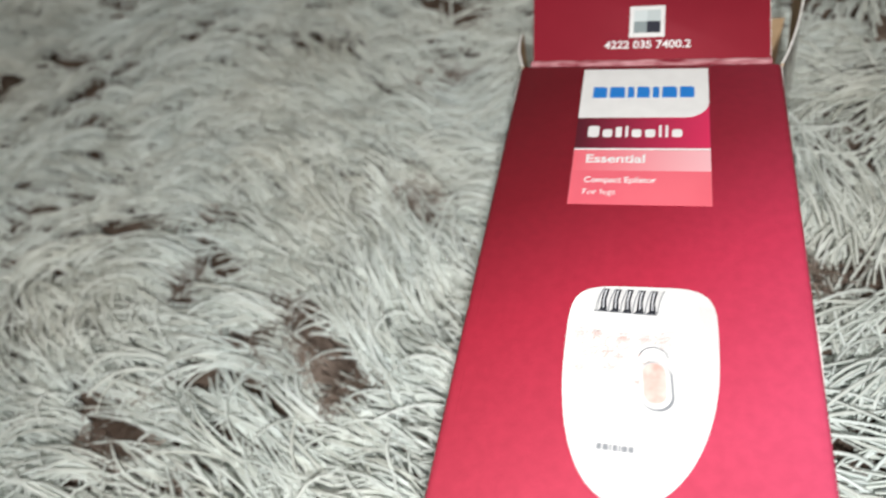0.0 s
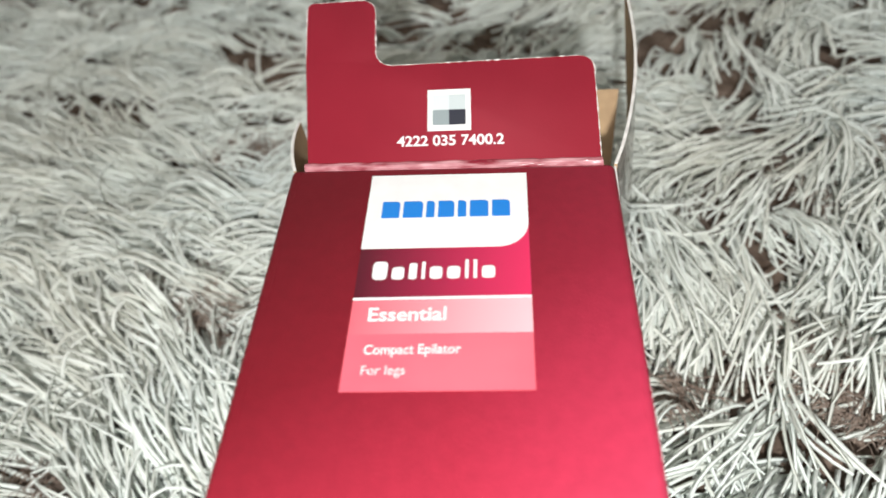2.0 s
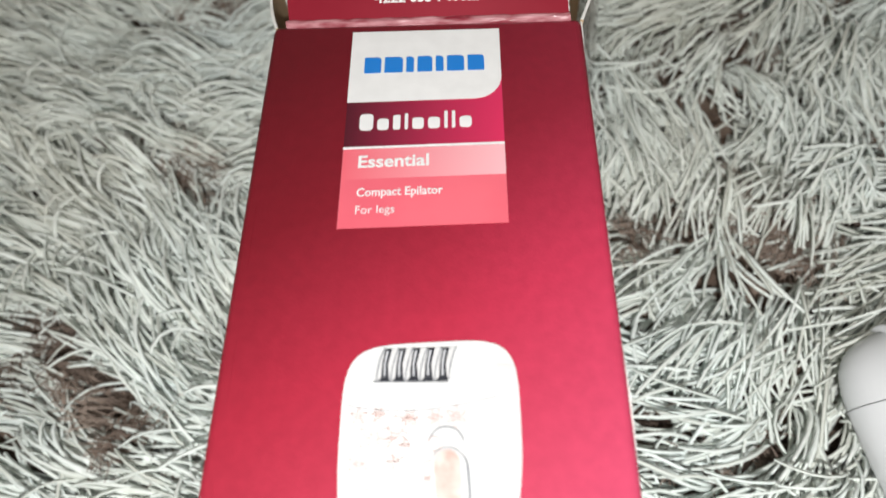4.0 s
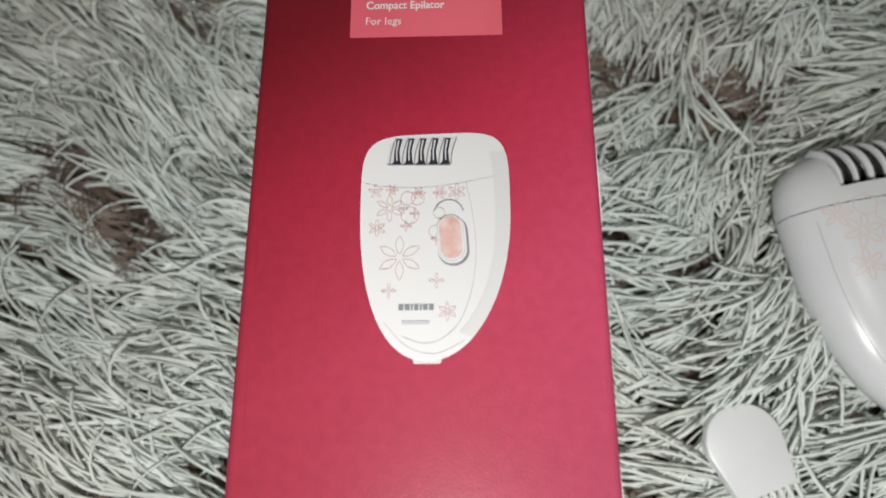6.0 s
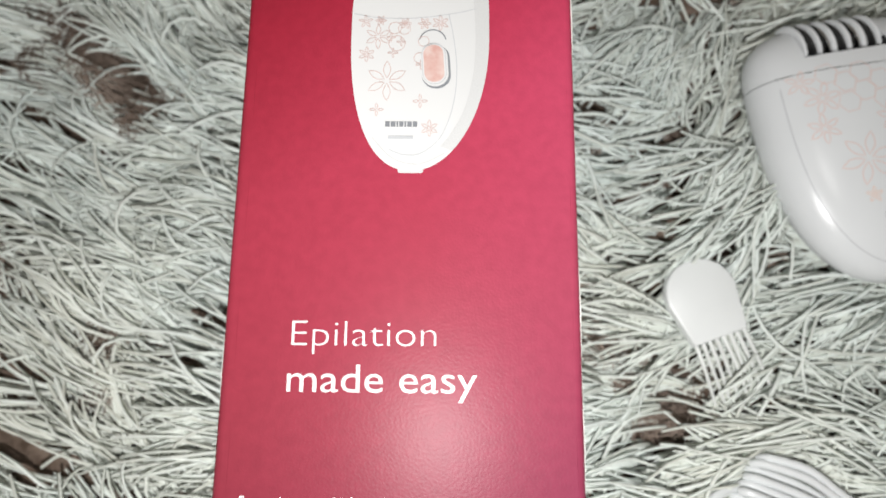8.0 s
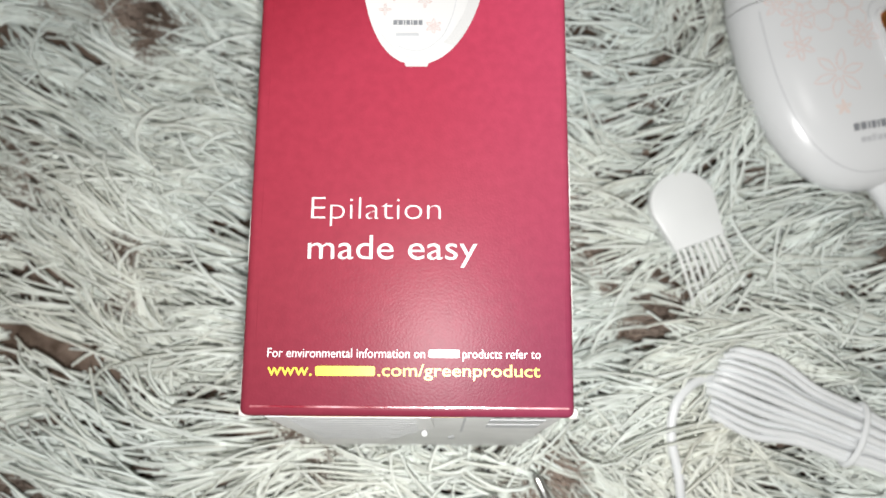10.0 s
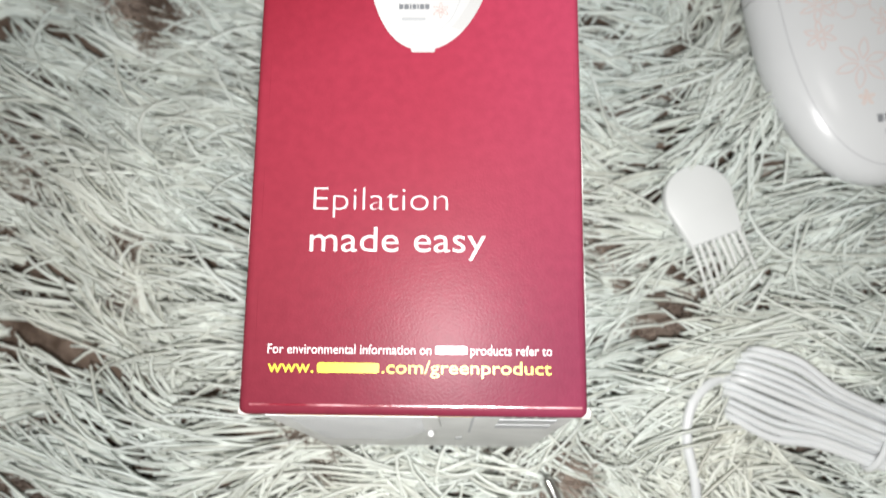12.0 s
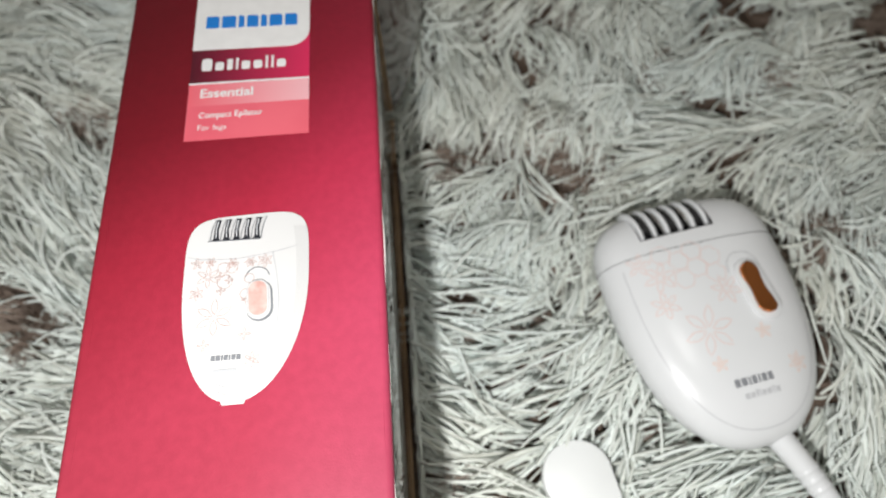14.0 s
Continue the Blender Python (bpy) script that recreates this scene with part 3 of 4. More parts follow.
# the pictured head with its discs, each leaning a little
printed(plate([(-0.0124, 0.0117), (-0.0122, 0.0112), (0.0040, 0.0109), (0.0055, 0.0188), (-0.0104, 0.0186), (-0.0117, 0.0166)], 0.00006), PRINTGREY, "picture_head", "", 1.6)
for k in range(5):
    cx = -0.0101 + 0.00318 * k
    printed(plate([(cx - 0.0013, 0.0113), (cx + 0.0014, 0.0113), (cx + 0.0011, 0.0121), (cx + 0.0008, 0.0150), (cx + 0.0016, 0.0186), (cx + 0.0001, 0.0186), (cx - 0.0005, 0.0150), (cx - 0.0006, 0.0121)], 0.00006), INKBLACK, "picture_disc", "", 3.0)
    printed(plate([(cx + 0.0000, 0.0124), (cx + 0.0004, 0.0124), (cx + 0.0003, 0.0150), (cx + 0.0009, 0.0181), (cx + 0.0004, 0.0181), (cx - 0.0001, 0.0150)], 0.00006), PALEINK, "picture_disc", "", 4.0)
for k in range(6):
    cx = -0.0117 + 0.00318 * k
    printed(ribbon([(cx + 0.0016 * q * q, 0.0114 + 0.0074 * q) for q in (j / 8 for j in range(9))], 0.00030, flat(0)), GREYINK, "picture_rib", "", 3.5)
printed(ribbon([(-0.0124, 0.0112), (0.0040, 0.0109)], 0.00028, flat(0)), GREYINK, "picture_rib", "", 5.0)
# the pictured switch leans with its ring
LEAN = Matrix.Translation((0.0041, -0.0094, 0)) @ pose(0, 0, 0, 0, 0, 4.0)
printed(moved(plate(rounded(-0.0036, 0.0043, -0.0066, 0.0062, (0.0038,) * 4), 0.00006), LEAN), GREYINK, "picture_button", "", 2.0)
printed(moved(plate(rounded(-0.0036, 0.0037, -0.0060, 0.0065, (0.0036,) * 4), 0.00006), LEAN), PRINTWHITE, "picture_button", "", 3.0)
printed(moved(plate(rounded(-0.0029, 0.0026, -0.0047, 0.0062, (0.0026,) * 4), 0.00006), LEAN), PRINTROSE, "picture_button", "rose button", 4.0)
printed(moved(ribbon(rounded(-0.0033, 0.0031, -0.0053, 0.0066, (0.0031,) * 4), 0.00018, flat(0), True), LEAN), PALEINK, "picture_line", "", 4.5)
printed(ribbon([(0.0035 + 0.0037 * math.cos(radians(a)), -0.0022 + 0.0037 * math.sin(radians(a))) for a in range(12, 170, 12)], 0.00034, flat(0)), GREYINK, "picture_line", "", 2.0)
for cx, cy, r, n, turn in ((-0.0116, -0.0006, 0.0037, 6, 90), (-0.0147, -0.0059, 0.0023, 6, 90), (-0.0089, -0.0137, 0.0058, 6, 90), (-0.0115, -0.0221, 0.0019, 4, 90), (0.0003, -0.0196, 0.0020, 4, 90), (0.0029, -0.0274, 0.0024, 6, 90), (-0.0152, 0.0040, 0.0020, 5, 20), (-0.0110, 0.0043, 0.0016, 6, 0), (0.0012, 0.0034, 0.0018, 6, 0), (0.0056, 0.0036, 0.0024, 6, 90), (-0.0042, 0.0034, 0.0018, 6, 0)):
    printed(petals(cx, cy, r, n, turn, 0.00016, flat(0)), PINKLINE, "picture_flower", "rose drawn flower", 2.0)
for cx, cy, r in ((-0.0070, 0.0020, 0.0018), (-0.0044, 0.0018, 0.0017), (-0.0064, -0.0026, 0.0023), (0.0010, -0.0020, 0.0015), (0.0000, -0.0070, 0.0016)):
    printed(ribbon([(cx + r * math.cos(radians(30 * k)), cy + r * math.sin(radians(30 * k))) for k in range(12)], 0.00015, flat(0), True), PINKLINE, "picture_flower", "", 2.4)
for cx, cy, r in ((-0.0074, -0.0055, 0.0015), (-0.0052, -0.0022, 0.0013), (-0.0080, -0.0008, 0.0013), (0.0004, -0.0090, 0.0015)):
    printed(petals(cx, cy, r, 4, 90, 0.00014, flat(0)), PINKLINE, "picture_flower", "", 2.8)
printed(plate(rounded(-0.0054, 0.0014, -0.0399, -0.0380, (0.0006, 0.0006, 0, 0)), 0.00006), PRINTGREY, "picture_foot", "", -0.4)
x = -0.0090
for w in (0.0012, 0.0013, 0.0005, 0.0011, 0.0005, 0.0012, 0.0012):
    printed(plate([(x, -0.0270), (x + w, -0.0270), (x + w, -0.0255), (x, -0.0255)], 0.00006), GREYINK, "picture_mark", "", 2.0)
    x += w + 0.00027
printed(plate([(-0.0082, -0.0305), (-0.0014, -0.0305), (-0.0014, -0.0296), (-0.0082, -0.0296)], 0.00006), PALEINK, "picture_mark", "", 2.0)

# opened lid flap, hinged at the head of the front panel and tilted up
FL = BACK @ Matrix.Translation((0, L + 0.0010, H - 0.0008)) @ pose(0, 0, 0, 22.0)
outline = [(0.0042, 0.0)] + [(0.0862, 0.0)] + rounded(0.0862 - 0.004, 0.0862, 0.028, 0.032, (0, 0, 0.004, 0))[2:-1] + [(0.029, 0.0316)] + [(0.0232 + 0.005 * (1 - math.sin(radians(a))), 0.0316 + 0.005 * (1 - math.cos(radians(a)))) for a in (0, 22, 45, 68, 90)] + rounded(0.0010, 0.0228, 0.036, 0.0548, (0, 0, 0.0045, 0.0022))[2:] + [(0.0016, 0.034)]
flap = part("lid_flap", plate(outline, T, 0.0002), FLAP_RED, carton, "dark red lid flap with a notched tongue", where=FL)
rim = []
for (xa, ya), (xb, yb) in zip(outline[1:], outline[2:]):
    n = max(1, int(math.hypot(xb - xa, yb - ya) / 0.0008))
    rim += [(xa + (xb - xa) * k / n, ya + (yb - ya) * k / n, T - 0.0002) for k in range(n)]
gr = random.Random(9)
part("flap_rim", moved(tube(rim, [0.00009 + 0.0003 * gr.random() ** 2 for _ in rim], 5), FL), PAPER, carton, "frayed white board rim")
bm = tube([(0.0035 + 0.083 * k / 40, L + 0.0003 + 0.00008 * math.sin(k * 1.9), H - 0.0004 + 0.00008 * math.sin(k * 2.7)) for k in range(41)], [0.0014 + 0.00008 * math.sin(k * 1.3) for k in range(41)], 10)
part("crease", moved(bm, BACK), CREASE, carton, "shiny worn crease")
FZ = T + 0.00012


def on_flap(points, z, mat, name):
    part(name, moved(plate(points, 0.00006), FL @ Matrix.Translation((0, 0, FZ + z))), mat, carton, smooth=False)


on_flap([(0.0390, 0.0098), (0.0514, 0.0098), (0.0514, 0.0228), (0.0390, 0.0228)], 0, WHITEINK, "code_plate")
for k, (i, j) in enumerate(((0, 1), (1, 1), (0, 0), (1, 0))):
    on_flap([(0.0405 + 0.0047 * i, 0.0116 + 0.0047 * j), (0.0452 + 0.0047 * i, 0.0116 + 0.0047 * j), (0.0452 + 0.0047 * i, 0.0163 + 0.0047 * j), (0.0405 + 0.0047 * i, 0.0163 + 0.0047 * j)], 0.0001, SQUARES[k], "code_square")
word("lettering", "4222 035 7400.2", 0.0303, 0.0605, 0.0054, 0.0031, FZ, WHITEINK, carton, "white number", 0.022, FL)

# dust flaps and the back flap, kraft inside


def bent_flap(name, x, out, reach, z0, z1, label, cut=0.0, lean=0.0):
    """A side flap that leaves the carton's mouth and bows outwards."""
    bm = bmesh.new()
    rows = []
    for k in range(13):
        s = k / 12
        yy, xx = L + reach * s, x + out * (s ** 0.8) + 0.25 * out * math.sin(math.pi * s)
        top = z1 - cut * s * s
        rows.append([[bm.verts.new((xx + d + (lean * s ** 0.5 if z < 0.05 else 0), yy, z)) for z in (z0 + 0.012 * s, top)] for d in (0, 0.0009)])
    for a, b in zip(rows, rows[1:]):
        for j, f in enumerate(((a[0][0], a[0][1], b[0][1], b[0][0]), (a[1][0], b[1][0], b[1][1], a[1][1]), (a[0][1], a[1][1], b[1][1], b[0][1]), (a[0][0], b[0][0], b[1][0], a[1][0]))):
            bm.faces.new(f).material_index = (1 if j == (1 if out > 0 else 0) else 2 if j == 2 else 0)
    for e in (rows[0], rows[-1]):
        bm.faces.new((e[0][0], e[1][0], e[1][1], e[0][1]))
    ob = part(name, moved(bm, BACK), KRAFT, carton, label)
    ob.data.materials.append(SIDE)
    ob.data.materials.append(PAPER)
    return ob


bent_flap("dust_flap", W - 0.0006, 0.013, 0.085, 0.006, H - 0.001, "bowed side flap with a kraft inside", lean=0.007)
bent_flap("dust_flap", -0.0004, -0.004, 0.024, 0.006, H - 0.001, "short side flap with a kraft inside", 0.002)
part("back_flap", moved(plate([(0.003, 0.004), (W - 0.001, 0.004), (W + 0.0110, 0.085), (0.003, 0.085)], T), BACK @ Matrix.Translation((0, L, 0.004)) @ pose(0, 0, 0, 36.0)), KRAFT, carton, "kraft back flap", smooth=False)
# added black sheet that stands in for the deep shade behind the lid flap
part("inner_lining", moved(block(0.040, W + 0.0015, 0.006, 0.0868, 0.0016, 0.0030, 0.0005), BACK @ Matrix.Translation((0, L, 0.004)) @ pose(0, 0, 0, 36.0)), BLACKPART, carton, "black sheet standing in for shade in the mouth")

# the head of the carton is pushed a little askew and its foot bulges
bpy.context.view_layer.update()
for ob in carton.children_recursive:
    inverse = ob.matrix_world.inverted()
    for v in ob.data.vertices:
        p = ob.matrix_world @ v.co
        p.y -= 0.0044 * (p.x - W / 2) / W * min(1.0, max(0.0, (p.y - 0.185) / 0.070)) ** 1.3
        p.x -= 0.0011 * min(1.0, max(0.0, 1 - p.x / 0.005)) * min(1.0, max(0.0, (0.14 - p.y) / 0.14))
        v.co = inverse @ p

# ---- epilator ----
AXIS = pose(*HEAD, -0.0155, 0, 0, TURN) @ Matrix.Scale(1.04, 4)
epil = thing("epilator", AXIS, "white plastic corded epilator with pale pink flowers on the rug", "epilator")
A0, EW, ET, EB, EZ, EH = 0.0150, 0.0388, 0.0362, 0.0683, 0.0135, 0.0175
N_TOP, N_LOW = 3.8, 2.3


def reach(x, y):
    """How far out a place lies, 1 on the outline."""
    y -= A0
    top = y > 0
    n = N_TOP if top else N_LOW
    return (abs(x / EW) ** n + abs(y / (ET if top else EB)) ** n) ** (1 / n)


def skin(x, y):
    w = min(0.999, reach(x, y))
    return EZ + EH * (1 - w ** 3.0) ** (1 / 2.4)


def shell():
    bm = bmesh.new()
    line = egg(EW, ET, EB, N_TOP, N_LOW, 96)
    levels = [("low", w) for w in (0.0, 0.3, 0.55, 0.75, 0.88, 0.96, 0.99)] + [("top", w) for w in (1.0, 0.997, 0.985, 0.965, 0.94, 0.90, 0.85, 0.78, 0.68, 0.55, 0.40, 0.2, 0.0)]
    rings = []
    for where, w in levels:
        z = EZ - (EZ - 0.0015) * (1 - w ** 3) ** 0.5 if where == "low" else EZ + EH * (1 - min(1, w) ** 3.0) ** (1 / 2.4)
        if w == 0.0:
            rings.append([bm.verts.new((0, A0, z))])
        else:
            rings.append([bm.verts.new((x * w, A0 + y * w, z)) for x, y in line])
    n = len(line)
    for a, b in zip(rings, rings[1:]):
        for k in range(n):
            q = [v for v in ((a[k], a[(k + 1) % n]) if len(a) > 1 else (a[0],))] + [v for v in ((b[(k + 1) % n], b[k]) if len(b) > 1 else (b[0],))]
            bm.faces.new(q)
    return bm


SEAM = 0.0272
body = shell()
bmesh.ops.bisect_plane(body, geom=body.verts[:] + body.edges[:] + body.faces[:], plane_co=(0, SEAM - 0.00015, 0), plane_no=(0.02, 1, 0), clear_outer=True)
body_ob = part("body", body, PLASTIC, epil, "glossy white handle")
head = shell()
bmesh.ops.bisect_plane(head, geom=head.verts[:] + head.edges[:] + head.faces[:], plane_co=(0, SEAM + 0.00015, 0), plane_no=(0.02, 1, 0), clear_inner=True)
SX0, SX1, SY0 = -0.0208, 0.0110, 0.0338
for co, no in (((SX0, 0, 0), (1, 0, 0)), ((SX1, 0, 0), (1, 0, 0)), ((0, SY0, 0), (0, 1, 0))):
    bmesh.ops.bisect_plane(head, geom=head.verts[:] + head.edges[:] + head.faces[:], plane_co=co, plane_no=no)
gone = []
for f in head.faces:
    c = f.calc_center_median()
    if SX0 < c.x < SX1 and c.y > SY0 and c.z > EZ + 0.004:
        gone.append(f)
bmesh.ops.delete(head, geom=gone, context="FACES")
head_ob = part("head", head, PLASTIC, epil, "white epilating head cap")
part("head_well", block(SX0 - 0.001, SX1 + 0.001, SY0 - 0.001, 0.0492, 0.008, EZ + 0.006), BLACKPART, head_ob, "black well under the discs", smooth=False)


def disc(cx, r, thick, lean):
    bm = bmesh.new()
    bmesh.ops.create_cone(bm, segments=28, radius1=r, radius2=r, depth=thick, cap_ends=True)
    bmesh.ops.bevel(bm, geom=[e for e in bm.edges if abs(e.verts[0].co.z - e.verts[1].co.z) < 1e-7], offset=thick * 0.3, segments=2, affect="EDGES", profile=0.5)
    return moved(bm, Matrix.Translation((cx, 0.0412, EZ + 0.0040)) @ pose(0, 0, 0, 0, 90, lean))


for k in range(6):
    part("guard_rib", disc(SX0 + 0.0016 + 0.00575 * k, 0.0107, 0.0013, 9), PLASTIC, head_ob, "white guard rib")
for k in range(5):
    for j in (-1, 1):
        part("tweezer_disc", disc(SX0 + 0.0045 + 0.00575 * k + 0.0009 * j, 0.0098, 0.0012, 9 + 7 * j), STEEL if j > 0 and k % 2 else BLACKPART, head_ob, "dark tweezing disc")
# drawn lines on the handle: the inset face and the recess over the switch
on_skin = lambda x, y: skin(x, y) + 0.00006
rim = [(x * 0.83 + 0.0005, A0 + y * 0.90 - 0.001) for x, y in egg(EW, ET, EB, N_TOP, N_LOW, 96) if A0 + y * 0.9 < SEAM]
rim = [p for p in rim if p[1] < 0.026]
rim.sort(key=lambda p: math.atan2(p[0], -(p[1] - A0)))
part("face_groove", ribbon(rim, 0.00035, on_skin), PALEINK, body_ob, "fine groove round the face", smooth=False)
# copper slide switch in its white ring
SW = Matrix.Translation((0.0152, 0.0030, skin(0.0152, 0.003) - 0.0006)) @ pose(0, 0, 0, 0, 7, 4)
ring = plate(rounded(-0.0061, 0.0061, -0.0134, 0.0128, (0.0060,) * 4, 10), 0.0016, 0.0006)
part("switch_ring", moved(ring, SW), PLASTIC, epil, "raised white ring")
sw = bmesh.new()
bars = []
for i in range(97):
    y = -0.0108 + 0.0216 * i / 96
    over = max(0.0, abs(y) - 0.0068)
    half = 0.0041 * math.sqrt(max(0.02, 1 - (over / 0.0041) ** 2))
    dip = 0.0011 + 0.0014 * (abs(y) / 0.0108) ** 2 + (0.00007 * math.sin(y * 5200) if abs(y) > 0.0040 else 0.0)
    bars.append([sw.verts.new((half * u, y, 0.0 if abs(u) == 1 else dip - 0.0006 * u ** 4)) for u in (-1, -0.97, -0.8, -0.4, 0, 0.4, 0.8, 0.97, 1)])
for p, q in zip(bars, bars[1:]):
    for j in range(8):
        sw.faces.new((p[j], p[j + 1], q[j + 1], q[j]))
for line in (bars[0], bars[-1]):
    sw.faces.new(line)
part("slide_switch", sw, COPPER, epil, "mirror copper slide switch with a ridged dip", where=SW @ Matrix.Translation((0, 0, 0.0008)))
arc = [(0.0142 + 0.0068 * math.cos(radians(a)), 0.0128 + 0.0066 * math.sin(radians(a))) for a in range(-10, 200, 10)]
part("finger_recess", ribbon(arc, 0.00045, on_skin), PALEINK, body_ob, "", smooth=False)
# flowers
thin = 0.00050
for cx, cy, r, n, turn in ((-0.0095, -0.0085, 0.0100, 6, 12), (-0.0215, 0.0050, 0.0058, 6, 30), (-0.0195, 0.0165, 0.0066, 6, 10), (-0.0255, 0.0240, 0.0050, 5, 0), (0.0035, 0.0055, 0.0062, 6, 40)):
    part("flower", petals(cx, cy, r, n, turn, thin, on_skin), PALEPINK, body_ob, "pale pink drawn flower", smooth=False)
for cx, cy, r, n in ((0.0105, -0.0135, 0.0032, 5), (-0.0105, -0.0218, 0.0030, 5), (0.0190, -0.0275, 0.0040, 6)):
    part("flower", petals(cx, cy, r, n, 15, 0.0005, on_skin), PALEORANGE, body_ob, "small orange flower", smooth=False)
for cx, cy in ((-0.0100, 0.0215), (-0.0035, 0.0245), (-0.0040, 0.0170), (-0.0105, 0.0135), (0.0030, 0.0205), (0.0025, 0.0130), (-0.0160, 0.0255)):
    part("flower", ribbon([(cx + 0.0042 * math.cos(radians(60 * k + 8)), cy + 0.0042 * math.sin(radians(60 * k + 8))) for k in range(6)], 0.00045, on_skin, True), PALEPINK, body_ob, "", smooth=False)


def skin_plate(x0, x1, y0, y1, name, mat):
    bm = bmesh.new()
    vs = [bm.verts.new((x, y, on_skin(x, y))) for x, y in ((x0, y0), (x1, y0), (x1, y1), (x0, y1))]
    bm.faces.new(vs)
    part(name, bm, mat, body_ob, smooth=False)


x = -0.0080
for w in (0.0021, 0.0022, 0.0009, 0.0018, 0.0009, 0.0020, 0.0020):
    skin_plate(x, x + w, -0.0315, -0.0286, "maker_mark", GREYINK)
    x += w + 0.00055
x = -0.0058
for w in (0.0020, 0.0016, 0.0010, 0.0005, 0.0016, 0.0016, 0.0005, 0.0005, 0.0016):
    skin_plate(x, x + w, -0.0362, -0.0342 + (0.0006 if w < 0.0011 else 0), "maker_mark", PALEINK)
    x += w + 0.0004
# cord sleeve with ribs, then the cord
sleeve = [(0.0055, -0.0490, 0.0135), (0.0085, -0.0560, 0.0130), (0.0115, -0.0640, 0.0122), (0.0150, -0.0740, 0.0110), (0.0170, -0.0800, 0.0100)]
line = spline(sleeve, 24)
rad = []
for i in range(len(line)):
    s = i / (len(line) - 1)
    r = 0.0052 - 0.0012 * s
    if 0.50 < s < 0.75:
        r += 0.0004 * max(0.0, math.sin((s - 0.5) * 75.0))
    rad.append(r)
part("cord_sleeve", tube(line, rad, 20), PLASTIC, epil, "white ribbed cord sleeve")
cord = spline([(0.0165, -0.0790, 0.0100), (0.0230, -0.0960, 0.0075), (0.0330, -0.1180, 0.0060), (0.0330, -0.1420, 0.0060), (0.0180, -0.1600, 0.0070)], 10)
part("cord", tube(cord, 0.0019, 12), CABLE, epil, "thin white cord")

# ---- cleaning brush ----
BR = pose(0.1587, 0.0711, -0.0094, 0, 0, 20.5)
brush = thing("cleaning_brush", BR, "small white plastic cleaning brush lying on the pile", "brush")
grip = [(-0.0112, -0.0085), (0.0112, -0.0085)] + [(0.0143 * math.copysign(abs(math.cos(a)) ** 0.92, math.cos(a)), 0.0095 + 0.0142 * math.sin(a)) for a in (math.pi * k / 28 for k in range(29))]
bm = plate(grip, 0.0044, 0.0013)
part("grip", bm, PLASTICWARM, brush, "rounded milky white grip")
for k in range(8):
    x = -0.0101 + 0.00288 * k
    line = [(x * (1 + 0.12 * s) + 0.0005 * math.sin(k * 2.1) * s, -0.0080 - 0.0240 * s, 0.0022 - 0.0030 * s * s + 0.0004 * math.sin(k * 3 + 4 * s)) for s in (j / 6 for j in range(7))]
    part("tooth", tube(line, [0.0009 - 0.0003 * j / 6 for j in range(7)], 8), CLEAR, brush, "clear white tooth")

# ---- coiled mains cord ----
CO = pose(0.1955, -0.0055, -0.0075, 0, 0, -22.0)
coil = thing("cable_bundle", CO, "white mains cable folded into a tied bundle on the rug", "cable")
g = random.Random(4)
for k in range(11):
    y = -0.0145 + 0.0029 * k
    lay = 0.0035 + 0.0028 * (k % 2) + 0.0022 * math.cos(k - 5)
    y_tie = y * 0.72
    end = -0.031 - 0.0035 * math.cos((k - 5) * 0.35) + g.uniform(-0.001, 0.001)
    p = [(end, y * 0.93 - 0.0006, lay - 0.0034), (end + 0.0035, y * 1.02, lay - 0.0002), (-0.013, y * 1.10, lay + 0.0010), (0.004, y * 0.80, lay), (0.024, y_tie, lay - 0.0005), (0.040, y * 0.62, lay), (0.062, y * 1.1, lay), (0.072, y * 1.0, lay - 0.003)]
    part("cord_loop", tube(spline(p, 6), 0.00155, 10), CABLE, coil, "white cord loop")
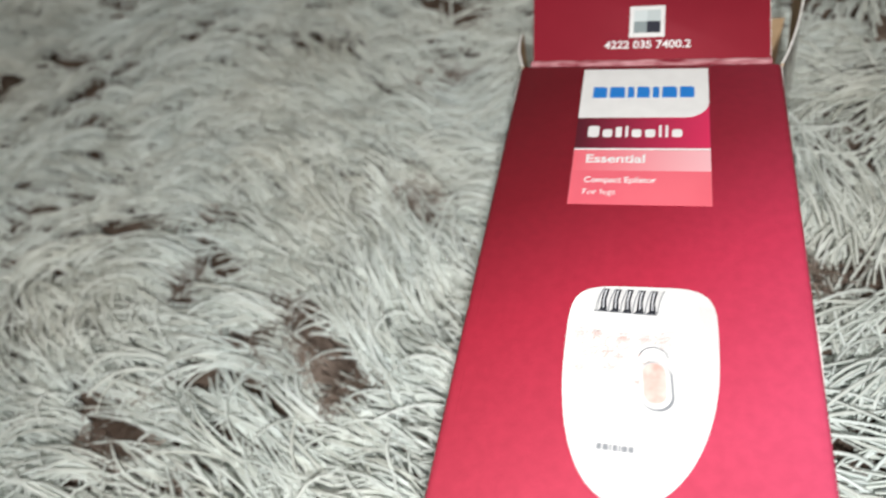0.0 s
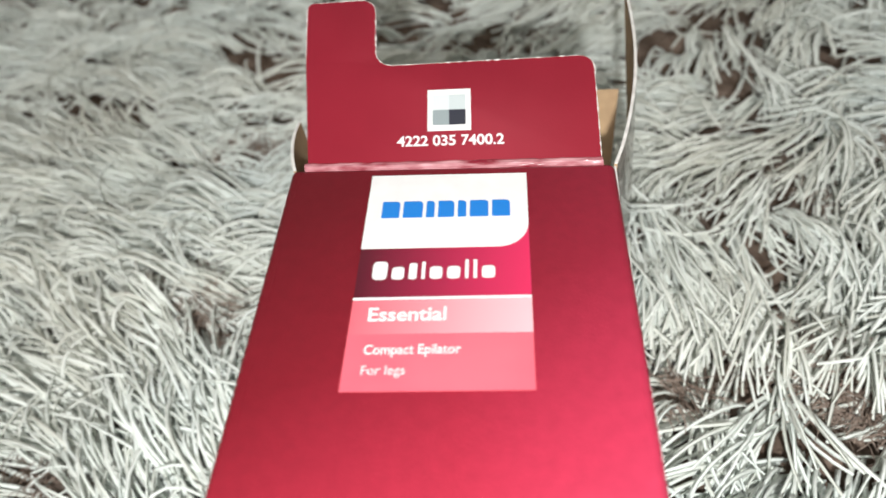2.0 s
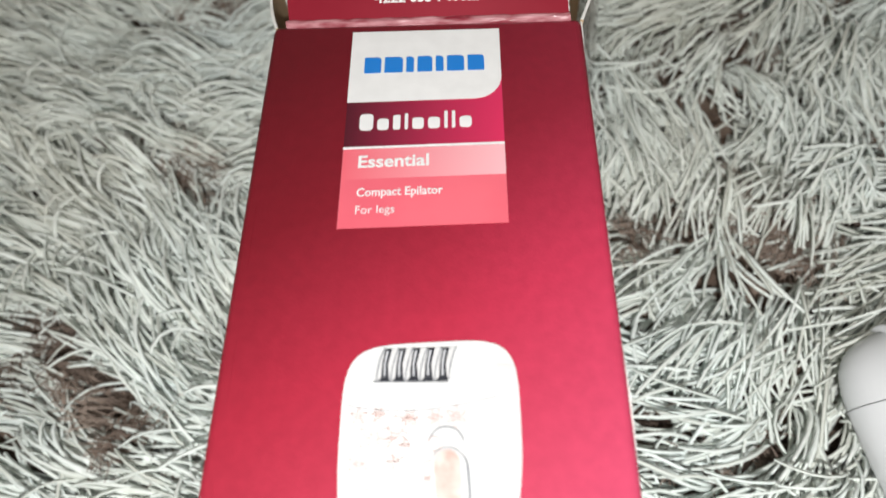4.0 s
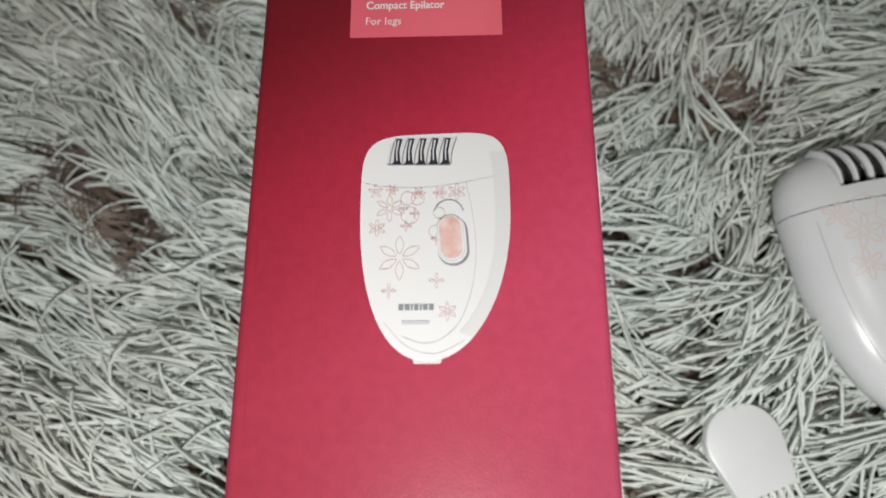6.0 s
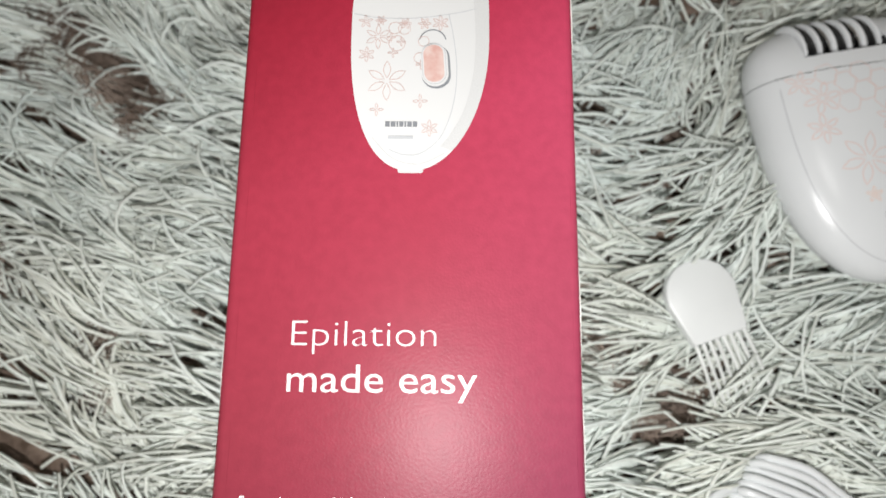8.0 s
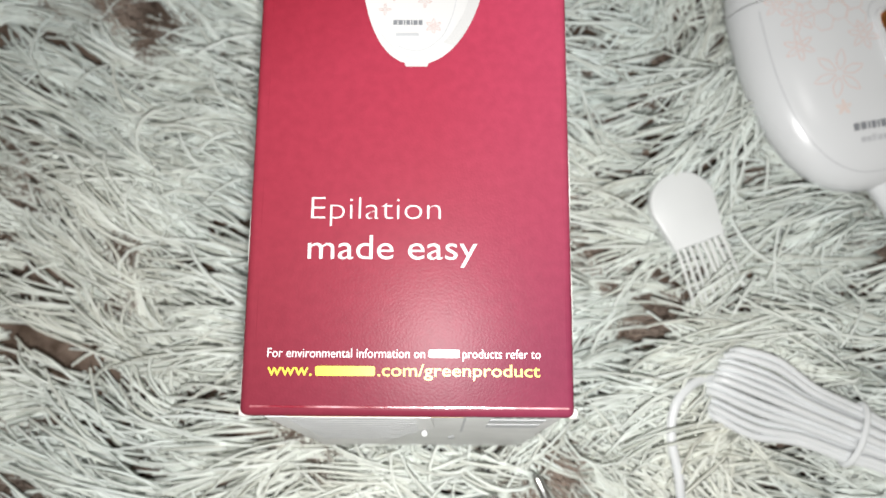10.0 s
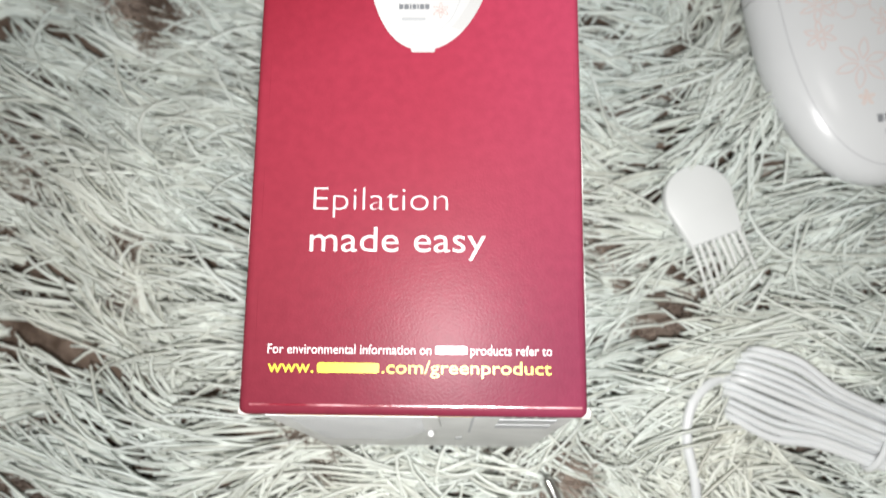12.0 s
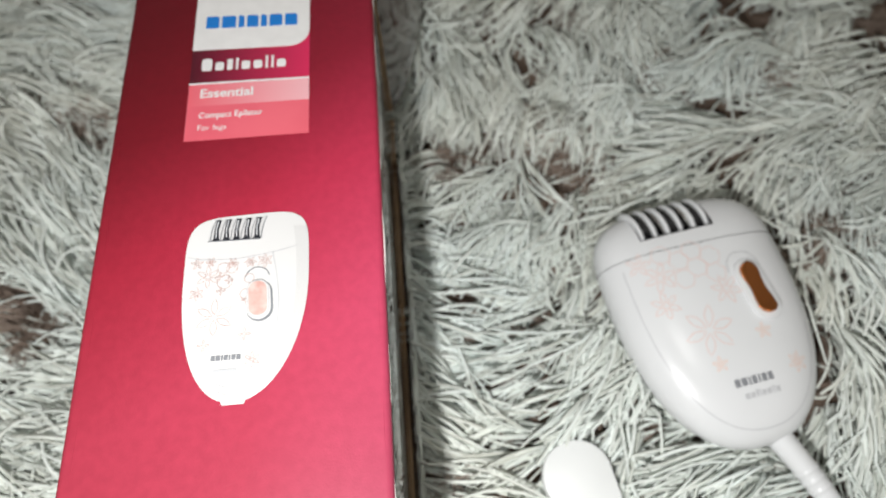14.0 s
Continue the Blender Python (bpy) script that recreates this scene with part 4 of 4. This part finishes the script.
tie = [(0.024 + 0.0006 * math.sin(a), 0.0128 * math.cos(a), 0.0036 + 0.0062 * math.sin(a)) for a in (2 * math.pi * k / 24 for k in range(25))]
part("tie", tube(tie, 0.0012, 8), CABLE, coil, "white wire tie")
tail = spline([(-0.0300, 0.0030, 0.0000), (-0.0410, -0.0040, 0.0050), (-0.0465, -0.0155, 0.0070), (-0.0440, -0.0290, 0.0070), (-0.0350, -0.0440, 0.0060), (-0.0270, -0.0620, -0.0010), (-0.0400, -0.0800, 0.0010), (-0.0560, -0.0840, 0.0030)], 10)
part("cord_end", tube(tail, 0.0019, 12), CABLE, coil, "loose white cord")

# ---- mains plug ----
PL = pose(0.0965, -0.0688, 0.0070, 0, 0, 24.0)
plug = thing("power_plug", PL, "white two-pin mains plug with steel pin tips", "plug")
bm = block(-0.0165, 0.0165, -0.030, 0.010, -0.0065, 0.0065, 0.0042, 4)
for v in bm.verts:
    if v.co.y < -0.01:
        v.co.x *= 1 - 0.5 * min(1, (-0.01 - v.co.y) / 0.02)
plug_body = part("plug_body", bm, PLASTIC, plug, "flat white plug body")
for x in (-0.0095, 0.0095):
    pin = part("pin", tube([(x, 0.008, 0), (x * 0.985, 0.0285, 0)], 0.0021, 14), PLASTIC, plug, "white sleeved pin")
    part("pin_tip", tube([(x * 0.985, 0.0285, 0), (x * 0.975, 0.0375, 0), (x * 0.972, 0.0385, 0), (x * 0.972, 0.0390, 0)], [0.0020, 0.0020, 0.0017, 0.0009], 14), STEEL, pin, "bare steel tip")

# ---- added fixture for the ceiling fill, never in view ----
fill_fixture = thing("ceiling_lamp", pose(0.1, 0.1, 2.3), "round white fixture added to carry the unseen ceiling fill", "lamp")
part("base", tube([(0, 0, 0.06), (0, 0, 0.10)], 0.08, 32), PLASTIC, fill_fixture)
part("rim", tube([(0.21 * math.cos(a), 0.21 * math.sin(a), 0.05) for a in (2 * math.pi * k / 48 for k in range(49))], 0.012, 10), PLASTIC, fill_fixture)
part("reflector", tube([(0, 0, 0.050), (0, 0, 0.058)], 0.20, 40), CEIL, fill_fixture)
